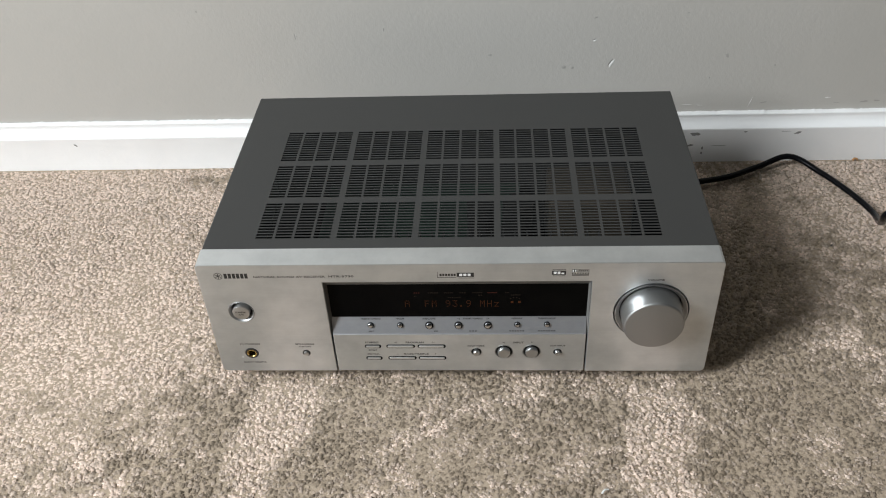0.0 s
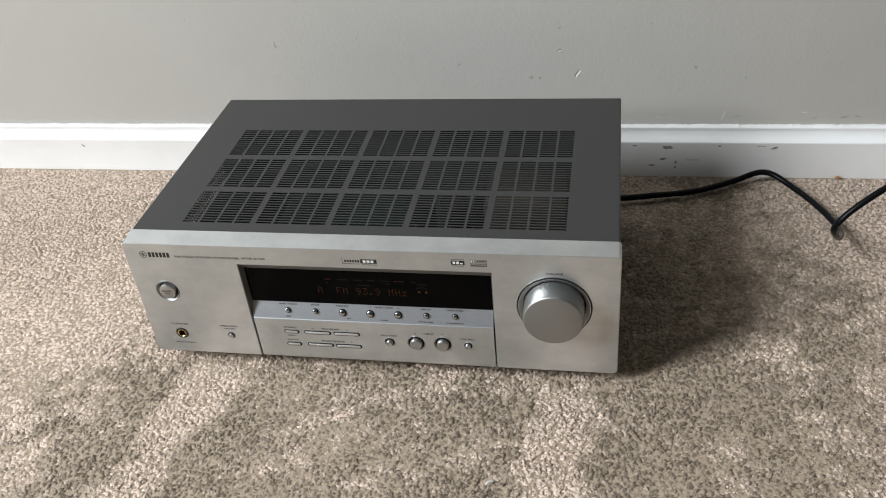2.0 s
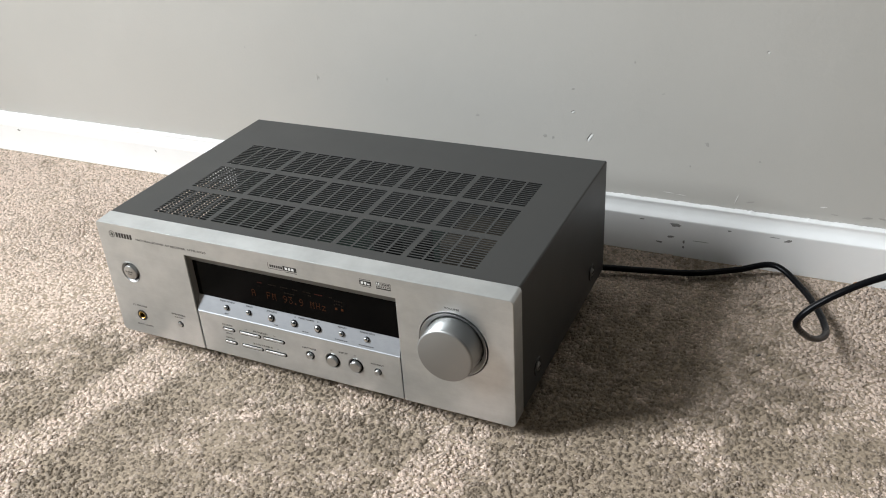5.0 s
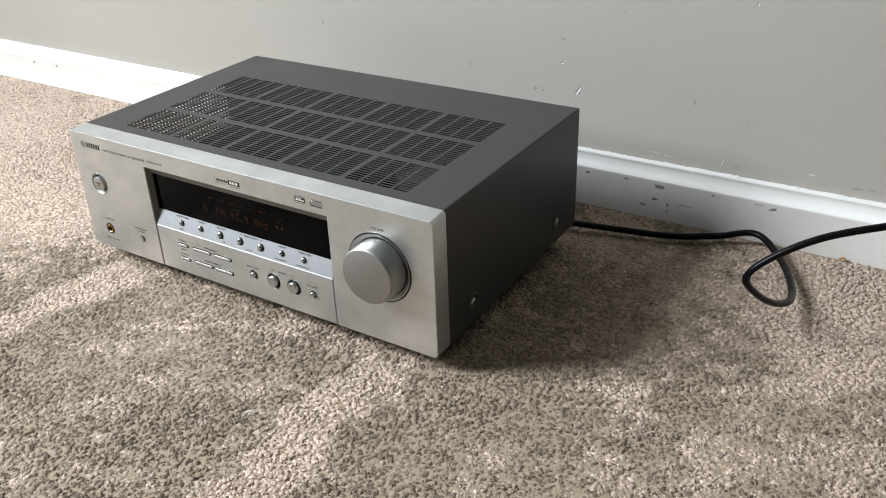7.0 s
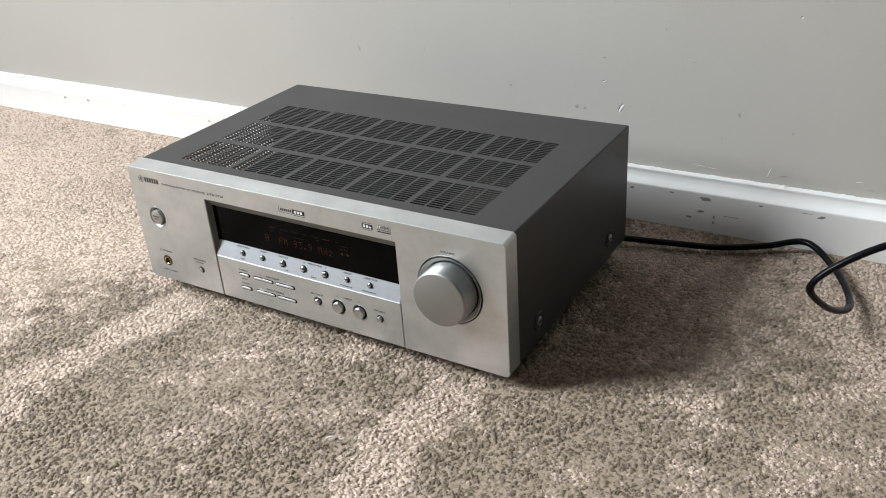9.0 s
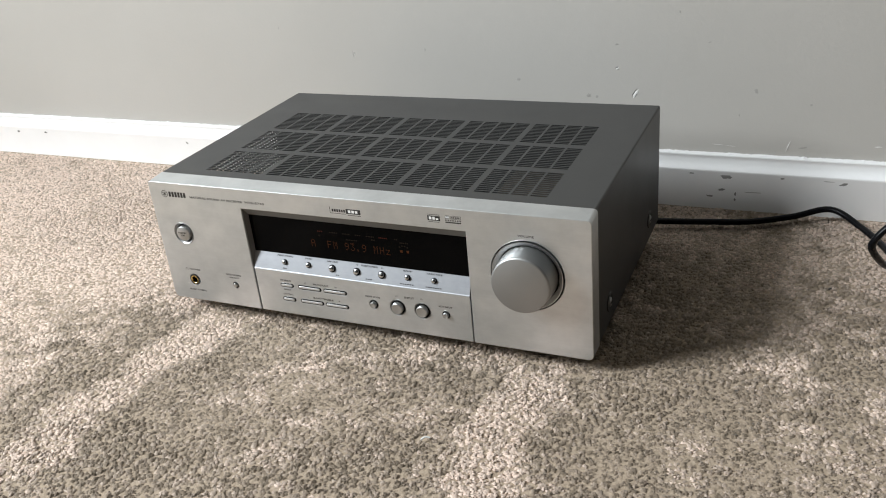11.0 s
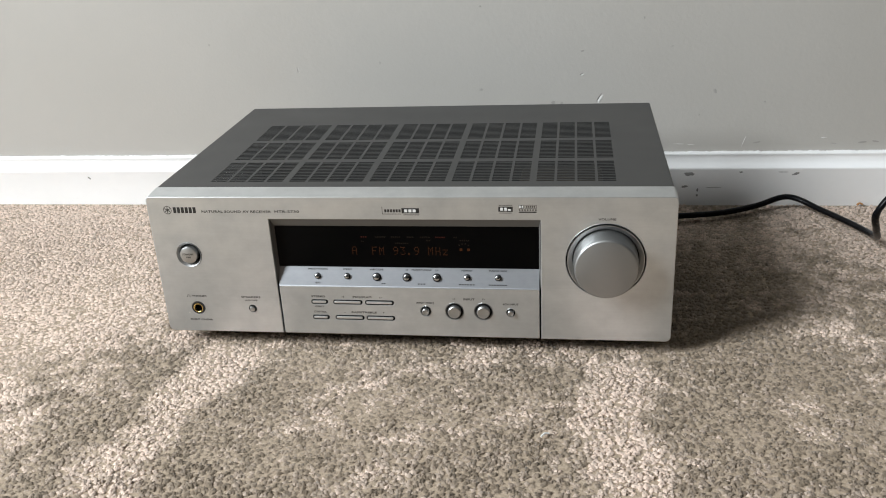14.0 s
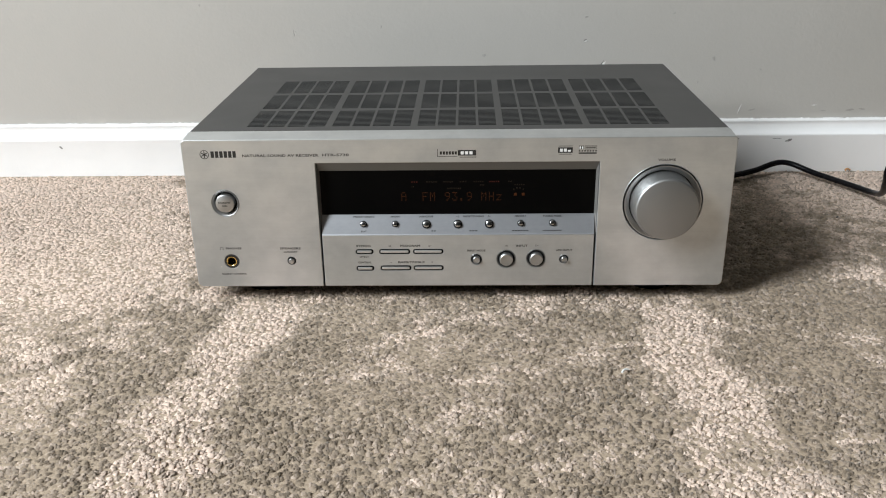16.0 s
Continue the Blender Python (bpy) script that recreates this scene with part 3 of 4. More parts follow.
lettering("6CH INPUT", 0.0862, 0.0447, CY, 0.0016, receiver, width=0.0130)


def arrow(x, z, way, y, parent, tilt=0.0):
    bm = bmesh.new()
    v = [bm.verts.new(p) for p in ((0.0014 * way, 0, 0), (-0.0010 * way, 0, 0.0008), (-0.0010 * way, 0, -0.0008))]
    w = [bm.verts.new(p) for p in ((0.0008 * way, 0, 0), (-0.0007 * way, 0, 0.0005), (-0.0007 * way, 0, -0.0005))]
    for i in range(3):
        bm.faces.new((v[i], v[(i + 1) % 3], w[(i + 1) % 3], w[i]))
    o = part("arrow_symbol", bm, M_INK, parent, smooth=0)
    o.matrix_local = pose(x, y - 0.00004, z, -tilt)


for x, z, way in ((-0.0552, 0.0490, -1), (-0.0225, 0.0490, 1), (0.0392, 0.0487, -1), (0.0640, 0.0490, 1)):
    arrow(x, z, way, CY, receiver)
for x, body, w in ((-0.0757, "PRESET/TUNING", 0.017), (-0.0503, "FM/AM", 0.007), (-0.0252, "A/B/C/D/E", 0.0114), (0.0128, "PRESET/TUNING", 0.0165), (0.0506, "MEMORY", 0.0091), (0.0760, "TUNING MODE", 0.0149)):
    lettering(body, x, 0.0722, strip_y(0.0722) - 0.00008, 0.0013, receiver, width=w, tilt=SLOPE)
for x, way in ((0.0003, -1), (0.0256, 1)):
    arrow(x, 0.0722, way, strip_y(0.0722) - 0.00006, receiver, SLOPE)
lettering("EDIT", -0.0757, 0.0612, strip_y(0.0612) - 0.00008, 0.0012, receiver, width=0.0044, tilt=SLOPE)
for a, b in ((-0.0210, -0.0172), (0.0096, 0.0166), (0.0440, 0.0575), (0.0686, 0.0840)):
    bm = bmesh.new()
    n = max(2, round((b - a) / 0.0022))
    for k in range(n):
        u = a + (b - a) * k / n
        box(bm, u, u + (b - a) / n * 0.72, -0.00004, 0.00004, -0.0004, 0.0004)
    o = tagged(part("printed_mark", bm, M_INK, receiver, smooth=0), kind="stuff")
    o.matrix_local = pose(0, strip_y(0.0614) - 0.00008, 0.0614, -SLOPE)

# glowing characters behind the glass: five by seven dots each
DOTS = {"A": "0e11111f111111", "F": "1f10101e101010", "M": "111b1515111111", "9": "0e11110f01020c", "3": "1f02040201110e", ".": "00000000000c0c", "H": "1111111f111111", "z": "00001f0204081f", "i": ""}


def dot_character(ch, x, z, w, h):
    rows = [int(DOTS[ch][2 * i:2 * i + 2], 16) for i in range(7)]
    bm = bmesh.new()
    for i, bits in enumerate(rows):
        for j in range(5):
            if bits >> (4 - j) & 1:
                cx, cz = x + (j - 2) * w / 4.6, z + (3 - i) * h / 6.6
                box(bm, cx - w * 0.066, cx + w * 0.066, GY - 0.00055, GY - 0.00040, cz - h * 0.046, cz + h * 0.046)
    tagged(part("display_character", bm, M_AMBER, glass, "glowing amber dot character", smooth=0), kind="stuff")


for x, ch in ((-0.0428, "A"), (-0.0258, "F"), (-0.0198, "M"), (-0.0080, "9"), (-0.0020, "3"), (0.0035, "."), (0.0095, "9"), (0.0212, "M"), (0.0272, "H"), (0.0332, "z")):
    dot_character(ch, x, 0.0890, 0.0038, 0.0070)
for a, b, z, m in ((-0.0365, -0.0310, 0.1012, M_RED), (-0.0245, -0.0155, 0.1012, M_DIM), (-0.0110, -0.0030, 0.1012, M_DIM), (0.0020, 0.0080, 0.1012, M_DIM), (0.0130, 0.0215, 0.1012, M_DIM), (0.0255, 0.0340, 0.1012, M_RED), (0.0405, 0.0440, 0.1012, M_DIM), (-0.0080, 0.0035, 0.0957, M_DIM), (0.0180, 0.0220, 0.0983, M_DIM), (-0.0365, -0.0340, 0.0972, M_DIM), (0.0455, 0.0540, 0.0985, M_DIM)):
    n = max(2, int((b - a) / 0.0016))
    bm = bmesh.new()
    for k in range(n):
        u = a + (b - a) * k / n
        box(bm, u, u + (b - a) / n * 0.65, GY - 0.00055, GY - 0.00040, z - 0.0005, z + 0.0005)
    tagged(part("display_caption", bm, m, glass, "faint glowing caption", smooth=0), kind="stuff")
for x, z, s, m in ((0.0463, 0.0905, 0.0011, M_AMBER), (0.0525, 0.0905, 0.0011, M_AMBER), (0.0450, 0.0945, 0.0006, M_DIM), (0.0475, 0.0955, 0.0006, M_DIM), (0.0500, 0.0955, 0.0006, M_DIM), (0.0525, 0.0945, 0.0006, M_DIM)):
    part("display_caption", boxed(x - s, x + s, GY - 0.00055, GY - 0.00040, z - s, z + s), m, glass, smooth=0)

# ---- dark grey cover with slotted top ----
CX, CY0, CY1, CZ0, CZ1 = 0.2140, 0.0185, 0.2660, 0.0155, 0.1402
COL, CGAP, BGAP, PITCH, SLOT = 0.0143, 0.00215, 0.0056, 0.00388, 0.0026


def slot_columns():
    x, out = -0.1705, []
    for b in range(5):
        for c in range(4):
            out.append((x, x + COL))
            x += COL + (CGAP if c < 3 else BGAP)
    return out


def slot_rows():
    y, out = 0.0340, []
    for b in range(3):
        for k in range(13):
            out.append((y - SLOT / 2, y + SLOT / 2))
            y += PITCH
        y += PITCH * 1.95
    return out


def perforated(us, vs, u_ends, v_ends, holes, place, thick):
    """A sheet over a grid of lines; the cells named by holes are cut through. place(u, v, depth) gives the point."""
    U = [u_ends[0]] + [k for p in us for k in p] + [u_ends[1]]
    V = [v_ends[0]] + [k for p in vs for k in p] + [v_ends[1]]
    bm = bmesh.new()
    top = [[bm.verts.new(place(u, v, 0)) for v in V] for u in U]
    low = [[bm.verts.new(place(u, v, thick)) for v in V] for u in U]
    cut = {(i, j) for i in range(len(U) - 1) for j in range(len(V) - 1) if i % 2 and j % 2 and holes(i // 2, j // 2)}
    for i in range(len(U) - 1):
        for j in range(len(V) - 1):
            a, b, c, d = (i, j), (i + 1, j), (i + 1, j + 1), (i, j + 1)
            if (i, j) in cut:
                for p, r in ((a, b), (b, c), (c, d), (d, a)):
                    bm.faces.new((top[p[0]][p[1]], top[r[0]][r[1]], low[r[0]][r[1]], low[p[0]][p[1]]))
            else:
                bm.faces.new([top[p[0]][p[1]] for p in (a, b, c, d)])
                bm.faces.new([low[p[0]][p[1]] for p in (d, c, b, a)])
    return bm


bm = perforated(slot_columns(), slot_rows(), (-CX + 0.0015, CX - 0.0015), (CY0, CY1), lambda i, j: True, lambda u, v, d: (u, v, CZ1 - d), 0.0005)
cover = part("top_cover", raked(bm), M_COVER, receiver, "dark grey slotted metal top cover", smooth=0)
for s in (-1, 1):  # folded edges between top and sides
    bm = bmesh.new()
    rows = []
    for y in (CY0, CY1):
        rows.append([bm.verts.new((s * (CX - 0.0015 + 0.0015 * math.sin(radians(a))), y, CZ1 - 0.0015 + 0.0015 * math.cos(radians(a)))) for a in (0, 22, 45, 68, 90)])
    for i in range(4):
        bm.faces.new((rows[0][i], rows[0][i + 1], rows[1][i + 1], rows[1][i]))
    part("folded_edge", raked(bm), M_COVER, cover)
part("side_panel", raked(boxed(CX - 0.001, CX, CY0, CY1, CZ0, CZ1 - 0.0015)), M_COVER, cover, "plain dark grey side", smooth=0)
vs = [(0.073 + k * 0.0040, 0.073 + k * 0.0040 + 0.0020) for k in range(13)]
us = [(0.036 + k * 0.0046, 0.036 + k * 0.0046 + 0.0027) for k in range(38)]
bm = perforated(us, vs, (CY0, CY1), (CZ0, CZ1 - 0.0015), lambda i, j: True, lambda u, v, d: (-CX + d, u, v), 0.001)
part("side_panel", raked(bm), M_COVER, cover, "dark grey perforated side", smooth=0)
part("back_panel", raked(boxed(-CX + 0.001, CX - 0.001, CY1 - 0.004, CY1 - 0.003, CZ0, CZ1 - 0.0012)), M_COVER, receiver, "dark metal back panel", smooth=0)
part("chassis_floor", raked(boxed(-CX + 0.0012, CX - 0.0012, CY0 + 0.002, CY1 - 0.0042, CZ0, CZ0 + 0.001)), M_BLACK, receiver, smooth=0)
for y, z in ((0.0585, 0.0365), (0.2210, 0.0420)):
    o = part("screw", lathe(0, 0, [(0.0044, 0.0), (0.0043, -0.0009), (0.0034, -0.0016), (0, -0.0019)], 24), M_STEEL, receiver, "round steel screw head")
    part("screw_slot", boxed(-0.0024, 0.0024, -0.0021, -0.0014, -0.0005, 0.0005), M_BLACK, o)
    o.matrix_local = pose(CX, y, z, 0, 0, 90)
    w = part("screw_recess", lathe(0, 0, [(0.0092, 0.0004), (0.0086, -0.0009), (0.0078, -0.0010), (0.0060, -0.0002), (0, -0.0002)], 28), M_COVER, receiver)
    w.matrix_local = pose(CX, y, z, 0, 0, 90)
for x in (-0.165, 0.165):
    for y in (0.045, 0.225):
        bm = bmesh.new()
        z1 = CZ0 + RAKE * (y - 0.02) + 0.0005
        prof = [(0.0, z1), (0.021, z1), (0.023, z1 - 0.003), (0.0215, -0.0060), (0.020, -0.0075), (0, -0.0075)]
        rings = [[bm.verts.new((x + r * math.cos(k * math.tau / 28), y + r * math.sin(k * math.tau / 28), z)) for k in range(28)] if r else [bm.verts.new((x, y, z))] for r, z in prof]
        for a, b in zip(rings, rings[1:]):
            for k in range(28):
                f = list(dict.fromkeys((a[k % len(a)], a[(k + 1) % len(a)], b[(k + 1) % len(b)], b[k % len(b)])))
                bm.faces.new(f)
        part("foot", bm, M_BLACK, receiver, "round black foot")

# inside, seen through the slots
part("circuit_board", boxed(-0.15, 0.06, 0.10, 0.255, 0.040, 0.0416), M_PCB, receiver, "green circuit board", smooth=0)
sink = part("heat_sink", boxed(-0.06, 0.13, 0.062, 0.066, 0.030, 0.105), M_INNER, receiver, "finned metal heat sink", smooth=0)
for k in range(18):
    part("fin", boxed(-0.058 + k * 0.0108, -0.0568 + k * 0.0108, 0.066, 0.088, 0.030, 0.105), M_INNER, sink, smooth=0)
part("cross_rail", boxed(-0.20, 0.20, 0.047, 0.053, 0.104, 0.1055), M_STEEL, receiver, "steel cross rail", smooth=0)
part("transformer", boxed(0.085, 0.165, 0.135, 0.205, 0.020, 0.098, 0.004), M_COIL, receiver, "wrapped power transformer")
for x, y in ((0.02, 0.15), (0.055, 0.15)):
    bm = bmesh.new()
    bmesh.ops.create_cone(bm, cap_ends=True, segments=24, radius1=0.015, radius2=0.015, depth=0.05, matrix=Matrix.Translation((x, y, 0.067)))
    part("capacitor", bm, M_BLACK, receiver, "dark round capacitor")

# ---- power cable ----
CABLE = [(0.110, 0.262, 0.030), (0.1528, 0.2761, 0.0088), (0.2024, 0.2893, 0.0085), (0.2522, 0.3000, 0.0080), (0.3012, 0.3119, 0.0075), (0.3433, 0.3323, 0.0085), (0.3799, 0.3414, 0.0162), (0.4095, 0.3155, 0.0101), (0.4305, 0.2723, 0.0102), (0.4390, 0.2324, 0.0140), (0.4324, 0.2019, 0.0245), (0.4215, 0.1765, 0.0431), (0.4136, 0.1584, 0.0664), (0.4288, 0.1594, 0.0879), (0.4652, 0.1700, 0.1116), (0.5196, 0.1903, 0.1286), (0.572, 0.2134, 0.1444), (0.66, 0.252, 0.170), (0.76, 0.300, 0.205), (0.85, 0.3695, 0.250)]


def glide(points, steps):
    P = [Vector(p) for p in points]
    P = [2 * P[0] - P[1]] + P + [2 * P[-1] - P[-2]]
    out = []
    for i in range(len(P) - 3):
        a, b, c, d = P[i:i + 4]
        for k in range(steps):
            s = k / steps
            out.append(0.5 * (2 * b + (c - a) * s + (2 * a - 5 * b + 4 * c - d) * s * s + (3 * b - a - 3 * c + d) * s ** 3))
    return out + [P[-2]]


def cable_mesh(points, r, flat=0.86, seg=12):
    """A slightly flattened two-core cord along the points."""
    bm = bmesh.new()
    line = glide(points, 10)
    rings, up = [], Vector((0, 0, 1))
    for i, p in enumerate(line):
        d = (line[min(i + 1, len(line) - 1)] - line[max(i - 1, 0)]).normalized()
        side = d.cross(up).normalized() if abs(d.dot(up)) < 0.98 else side
        u2 = side.cross(d).normalized()
        rr = r * (1.12 - 0.24 * i / len(line))
        rings.append([bm.verts.new(p + side * (rr * math.cos(k * math.tau / seg)) + u2 * (rr * flat * math.sin(k * math.tau / seg))) for k in range(seg)])
    for a, b in zip(rings, rings[1:]):
        for k in range(seg):
            bm.faces.new((a[k], a[(k + 1) % seg], b[(k + 1) % seg], b[k]))
    bm.faces.new(rings[0])
    bm.faces.new(rings[-1])
    return bm


tagged(finish("power_cable", cable_mesh(CABLE, 0.0035), M_CABLE), "black rubber power cable looping up from the carpet", "cable")


# ---- carpet pile ----
def smooth_noise(x, y, scale, seed):
    """Soft random values, about -1 to 1, on the plan."""
    rng = np.random.default_rng(seed)
    g = rng.uniform(-1, 1, (128, 128))
    u, v = x * scale + 40.3, y * scale + 40.7
    i, j = np.floor(u).astype(int), np.floor(v).astype(int)
    a, b = u - i, v - j
    a, b = a * a * (3 - 2 * a), b * b * (3 - 2 * b)
    i, j = i % 127, j % 127
    return g[i, j] * (1 - a) * (1 - b) + g[i + 1, j] * a * (1 - b) + g[i, j + 1] * (1 - a) * b + g[i + 1, j + 1] * a * b


def hump(d, w):
    return np.exp(-(d / w) ** 2)


# worn, brushed pile plus painted light and shade: x, y, size, lighter or darker
NAP_LIGHT_MARKS = (
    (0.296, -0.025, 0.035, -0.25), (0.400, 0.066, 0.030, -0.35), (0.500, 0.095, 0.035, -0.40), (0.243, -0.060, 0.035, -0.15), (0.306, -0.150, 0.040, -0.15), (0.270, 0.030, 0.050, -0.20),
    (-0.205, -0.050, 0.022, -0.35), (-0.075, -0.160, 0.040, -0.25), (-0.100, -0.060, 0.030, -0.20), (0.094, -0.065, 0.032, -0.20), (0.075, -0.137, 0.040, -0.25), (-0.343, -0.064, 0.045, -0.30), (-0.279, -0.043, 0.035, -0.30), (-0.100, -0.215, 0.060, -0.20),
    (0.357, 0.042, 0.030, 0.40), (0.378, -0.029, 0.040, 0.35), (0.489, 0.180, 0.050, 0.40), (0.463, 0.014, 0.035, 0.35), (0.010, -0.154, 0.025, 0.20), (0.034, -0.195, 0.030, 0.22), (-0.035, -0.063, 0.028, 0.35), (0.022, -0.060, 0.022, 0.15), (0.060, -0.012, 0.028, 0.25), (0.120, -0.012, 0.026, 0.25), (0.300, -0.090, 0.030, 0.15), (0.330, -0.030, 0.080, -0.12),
    # the last here darkens the yarn where the receiver's shadow falls
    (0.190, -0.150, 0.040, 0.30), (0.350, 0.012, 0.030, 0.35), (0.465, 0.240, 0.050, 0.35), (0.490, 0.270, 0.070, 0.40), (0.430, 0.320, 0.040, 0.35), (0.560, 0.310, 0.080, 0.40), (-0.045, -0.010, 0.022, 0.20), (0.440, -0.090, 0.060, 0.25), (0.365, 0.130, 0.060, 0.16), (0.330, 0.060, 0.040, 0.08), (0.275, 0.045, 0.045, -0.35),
    # most of these lighten the yarn in and beyond that shadow
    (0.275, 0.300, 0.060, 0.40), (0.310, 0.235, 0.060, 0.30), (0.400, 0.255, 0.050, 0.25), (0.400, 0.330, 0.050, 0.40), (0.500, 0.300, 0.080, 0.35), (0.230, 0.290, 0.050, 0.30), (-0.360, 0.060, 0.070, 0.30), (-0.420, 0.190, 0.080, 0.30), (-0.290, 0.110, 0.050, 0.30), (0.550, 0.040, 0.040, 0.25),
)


def carpet_pile():
    """Cut pile: tufts of a few leaning yarn ends each."""
    rng = np.random.default_rng(7)
    step = 0.0040
    gx, gy = np.meshgrid(np.arange(-1.10, 0.66, step), np.arange(-0.345, 0.3565, step * 0.9), indexing="ij")
    gx[:, 1::2] += step / 2
    tx = (gx + rng.uniform(-0.5, 0.5, gx.shape) * step).ravel()
    ty = (gy + rng.uniform(-0.5, 0.5, gx.shape) * step).ravel()
    keep = (tx > -0.46 - 1.3 * (ty + 0.2)) & (ty < 0.3575) & (ty > -0.36 + 0.45 * np.maximum(tx - 0.05, 0))
    for fx in (-0.165, 0.165):
        for fy in (0.045, 0.225):
            keep &= (tx - fx) ** 2 + (ty - fy) ** 2 > 0.0225 ** 2
    keep &= ~((np.abs(tx) < 0.19) & (ty > 0.06) & (ty < 0.24))
    tx, ty = tx[keep], ty[keep]
    tufts = len(tx)
    # marks of sliding feet, steps and vacuum cleaner; their shading is put into the colour
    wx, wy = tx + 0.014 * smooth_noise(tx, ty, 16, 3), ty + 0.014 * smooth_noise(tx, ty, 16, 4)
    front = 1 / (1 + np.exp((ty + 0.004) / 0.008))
    nap_light = 0.20 + 0.10 * smooth_noise(tx, ty, 6.0, 1) + 0.27 * smooth_noise(tx, ty, 22, 2) + 0.08 * smooth_noise(tx, ty, 40, 8) + 0.26 * smooth_noise(tx, ty, 70, 5) + 0.34 * smooth_noise(tx, ty, 115, 6)

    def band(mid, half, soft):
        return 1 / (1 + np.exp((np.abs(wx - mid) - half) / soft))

    nap_light += 0.88 * front * band(-0.150 + 0.16 * ty, 0.027, 0.004)
    nap_light += 0.80 * front * band(0.170, 0.027, 0.005)
    for px, py, size, w in NAP_LIGHT_MARKS:
        nap_light += w * hump(np.hypot(wx - px, (wy - py) * 1.15), size)
    # window side and far right are coloured lighter to stand in for light
    nap_light += 0.80 / (1 + np.exp((tx + 0.26) / 0.03)) * (0.12 + 0.88 / (1 + np.exp(-(ty + 0.10) / 0.03)))
    nap_light += 0.35 / (1 + np.exp(-(tx - 0.43) / 0.02)) / (1 + np.exp(-(ty - 0.12) / 0.03))
    # yarn tone raised at the back right, lowered at the front left
    nap_light += 0.13 / (1 + np.exp(-(tx - 0.20) / 0.05)) / (1 + np.exp(-(ty - 0.10) / 0.03)) - 0.20 / (1 + np.exp((tx - 0.10) / 0.04)) / (1 + np.exp((ty + 0.15) / 0.03))
    nap_light = 1 / (1 + np.exp(-(nap_light - 0.47) / 0.13)) + rng.normal(0, 0.20, tufts)
    lx = 0.0012 * smooth_noise(tx, ty, 7, 11) + 0.0013 * smooth_noise(tx, ty, 110, 13) + rng.normal(0, 0.0009, tufts)
    ly = 0.0012 * smooth_noise(tx, ty, 7, 12) + 0.0013 * smooth_noise(tx, ty, 110, 14) - 0.0014 * (nap_light - 0.4) + rng.normal(0, 0.0009, tufts)
    top = 0.0007 + 0.0004 * smooth_noise(tx, ty, 140, 21) + 0.0004 * smooth_noise(tx, ty, 18, 22) + rng.normal(0, 0.00022, tufts) - 0.0002 * (1 - nap_light)
    # each tuft opens into three yarn ends that form a soft dome
    ends, sides, low = 3, 3, -0.0032
    n = tufts * ends
    around = (rng.uniform(0, math.tau, tufts)[:, None] + np.arange(ends) * math.tau / ends + rng.normal(0, 0.3, (tufts, ends))).ravel()
    out = rng.uniform(0.0004, 0.0017, n)
    ox, oy = out * np.cos(around), out * np.sin(around)
    again = lambda v: np.repeat(v, ends)
    x, y = again(tx) + ox, again(ty) + oy
    tuft_lx, tuft_ly = again(lx), again(ly)
    lx, ly = tuft_lx + 0.15 * ox + rng.normal(0, 0.0003, n), tuft_ly + 0.15 * oy + rng.normal(0, 0.0003, n)
    tip = again(top) - 0.0002 * (out / 0.0012) ** 2 + rng.normal(0, 0.00012, n)
    r = 0.00195 * rng.uniform(0.75, 1.25, n)
    turn = rng.uniform(0, math.tau, n)
    verts = np.zeros((n, sides * 2 + 1, 3), np.float32)
    for li, (h, w) in enumerate(((0.0, 0.9), (0.70, 1.0))):
        z = low + (tip - low) * h
        for k in range(sides):
            a = turn + k * math.tau / sides + li * 0.9
            wr = w * r * (1 + 0.25 * rng.uniform(-1, 1, n))
            verts[:, li * sides + k] = np.stack([x + lx * h + wr * np.cos(a), y + ly * h + wr * np.sin(a), z], 1)
    verts[:, -1] = np.stack([x + lx * 1.1, y + ly * 1.1, tip + 0.0004], 1)
    # the fluffy outside of the whole tuft, by which its fibres catch the light
    fluff = np.zeros_like(verts)
    fluff[..., 0] = (verts[..., 0] - (again(tx) + 0.7 * tuft_lx)[:, None]) / 0.0034
    fluff[..., 1] = (verts[..., 1] - (again(ty) + 0.7 * tuft_ly)[:, None]) / 0.0034
    fluff[..., 2] = 1.25
    nv = sides * 2 + 1
    quads = [(k, (k + 1) % sides, sides + (k + 1) % sides, sides + k) for k in range(sides)]
    tris = [(sides + k, sides + (k + 1) % sides, nv - 1) for k in range(sides)]
    loops = np.concatenate([np.array(quads).ravel(), np.array(tris).ravel()])
    per = len(loops)
    counts = np.array([4] * len(quads) + [3] * len(tris))
    starts = np.concatenate([[0], np.cumsum(counts)[:-1]])
    base = np.arange(n)[:, None]
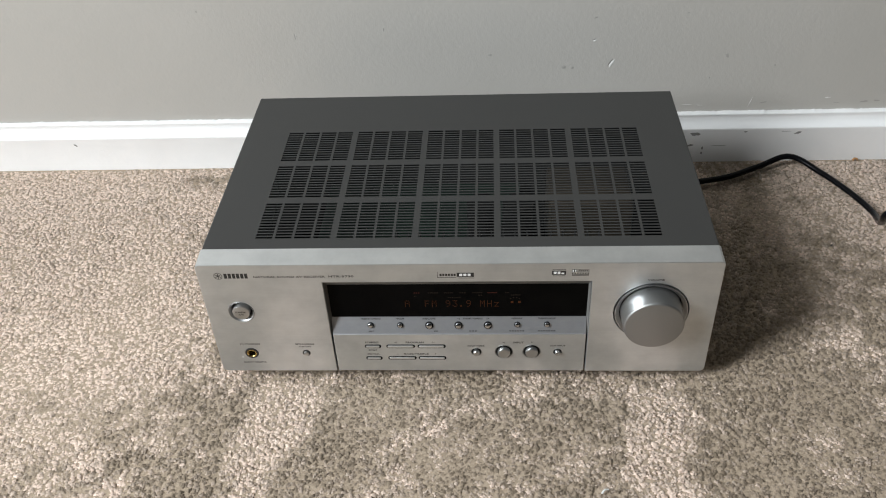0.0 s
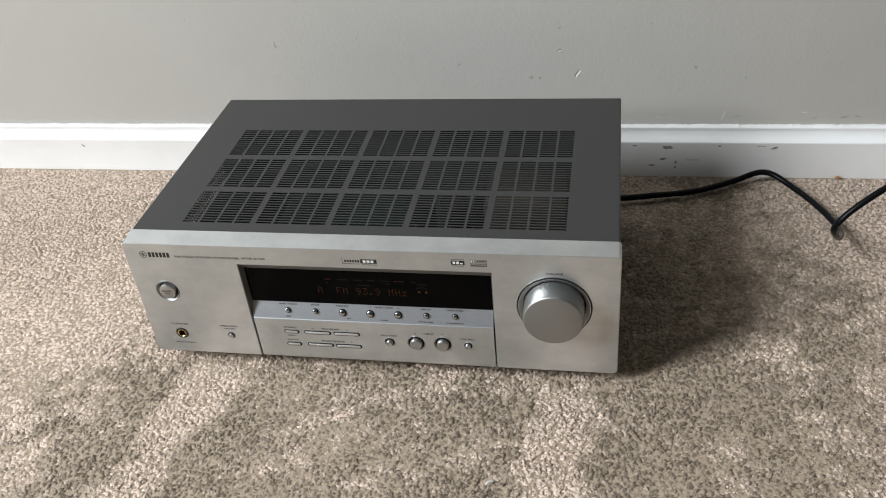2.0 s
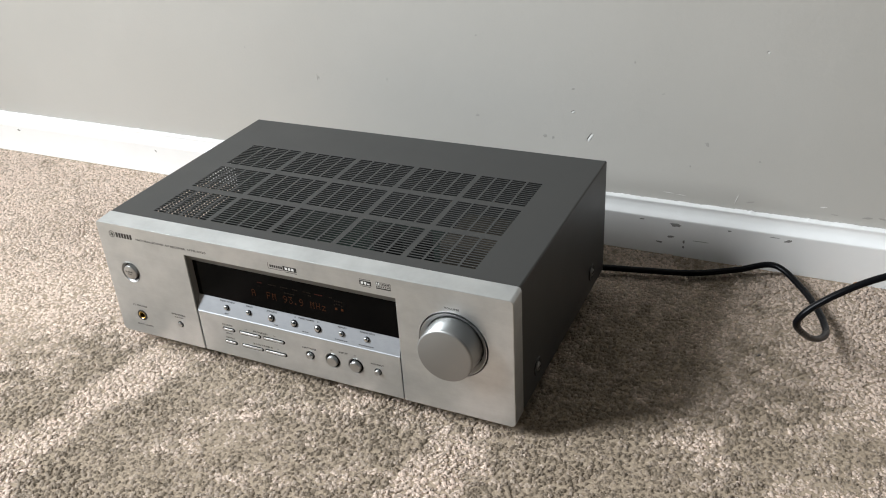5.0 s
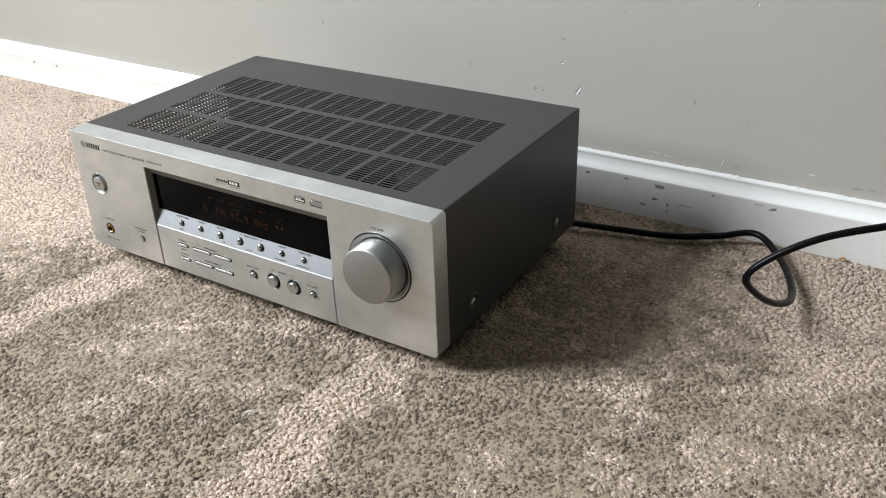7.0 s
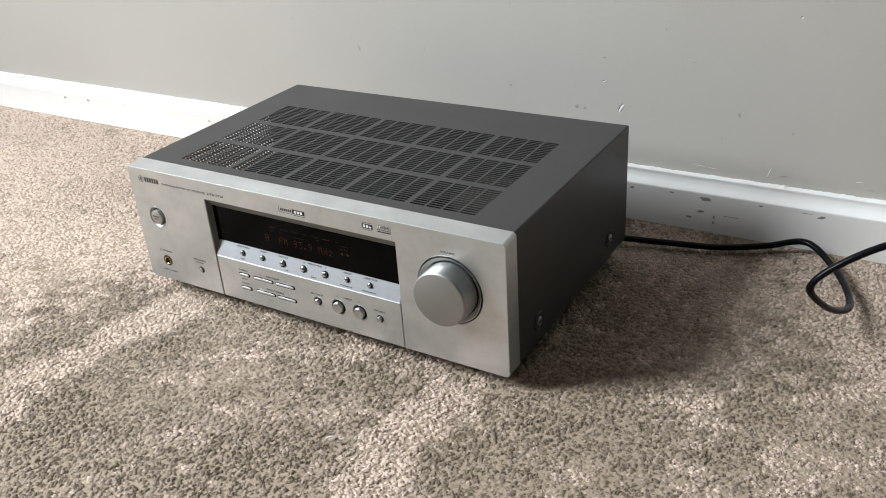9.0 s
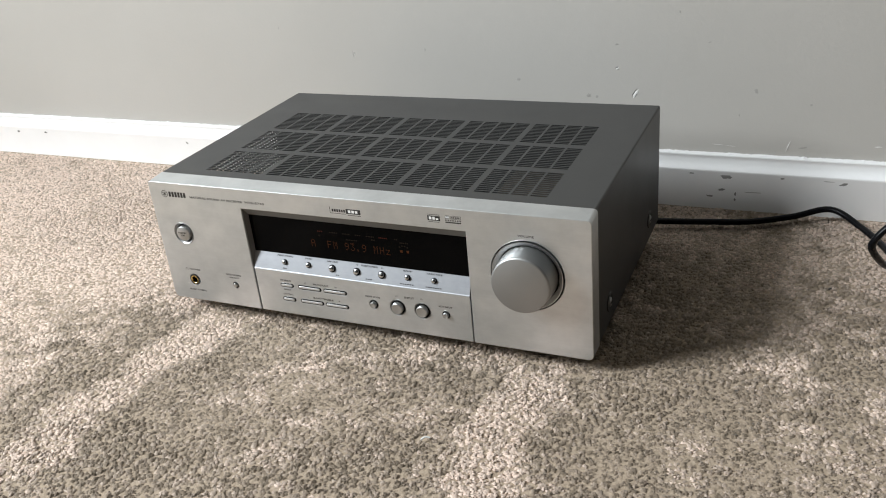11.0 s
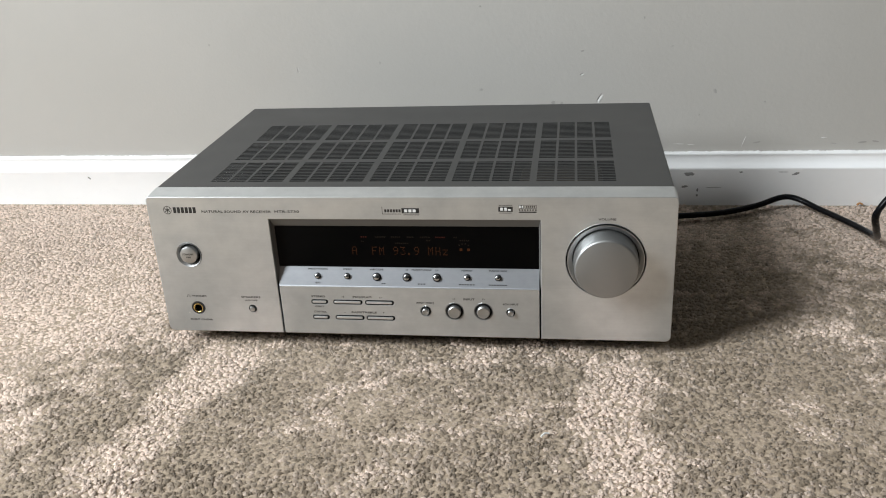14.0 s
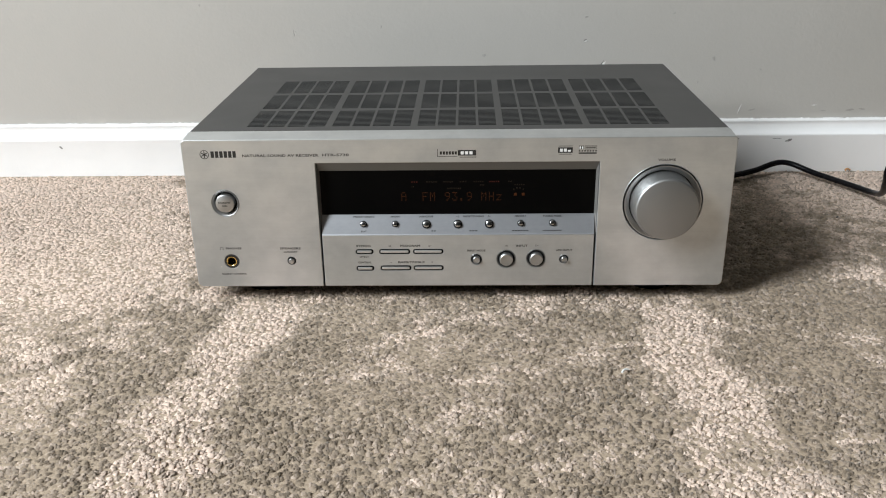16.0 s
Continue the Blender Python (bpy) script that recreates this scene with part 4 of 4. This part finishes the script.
    me = bpy.data.meshes.new("carpet_pile")
    me.vertices.add(n * nv)
    me.vertices.foreach_set("co", verts.ravel())
    me.loops.add(n * per)
    me.loops.foreach_set("vertex_index", (base * nv + loops).ravel().astype(np.int32))
    me.polygons.add(n * len(counts))
    me.polygons.foreach_set("loop_start", (base * per + starts).ravel().astype(np.int32))
    me.polygons.foreach_set("use_smooth", np.ones(n * len(counts), bool))
    me.update(calc_edges=True)
    at = me.attributes.new("nap_light", "FLOAT", "POINT")
    at.data.foreach_set("value", np.repeat(np.clip(again(nap_light) + rng.normal(0, 0.02, n), 0, 1), nv).astype(np.float32))
    at = me.attributes.new("fluff", "FLOAT_VECTOR", "POINT")
    at.data.foreach_set("vector", fluff.ravel().astype(np.float32))
    me.materials.append(M_YARN)
    return new("carpet_pile", me)


tagged(carpet_pile(), "thick beige cut pile carpet with drag marks, light and shade in its colour", "carpet", kind="stuff")


# ---- bits on the carpet ----
def lint(x, y, length, thick, angle, mat, label):
    c, sn = math.cos(radians(angle)), math.sin(radians(angle))
    pts = [(x + (u - 0.5) * length * c - 0.15 * length * math.sin(u * 3) * sn, y + (u - 0.5) * length * sn + 0.15 * length * math.sin(u * 3) * c, 0.0022 + thick * math.sin(u * 3.1)) for u in (0, 0.33, 0.66, 1)]
    tagged(finish("lint", cable_mesh(pts, thick, 0.8, 6), mat), label, "lint", "bits on the carpet")


lint(0.118, -0.119, 0.007, 0.0008, 35, M_CHIP, "pale twist of lint lying on the carpet")
lint(-0.131, -0.044, 0.0022, 0.0007, 10, M_CRUMB_SHADE, "tiny dark crumb lying on the carpet")
lint(0.484, 0.128, 0.0050, 0.0006, -15, M_CRUMB_SHADE, "tiny dark crumb lying on the carpet")
lint(0.386, 0.190, 0.0030, 0.0007, 40, M_CRUMB_SHADE, "tiny dark crumb lying on the carpet")
M_CRUMB = plain("orange_brown_crumb", (0.42, 0.22, 0.09), 0.7, 0, 0.2, grain=800, relief=0.0002)
lint(0.4625, 0.3535, 0.0062, 0.0014, 5, M_CRUMB, "orange brown crumb lying beside the baseboard")
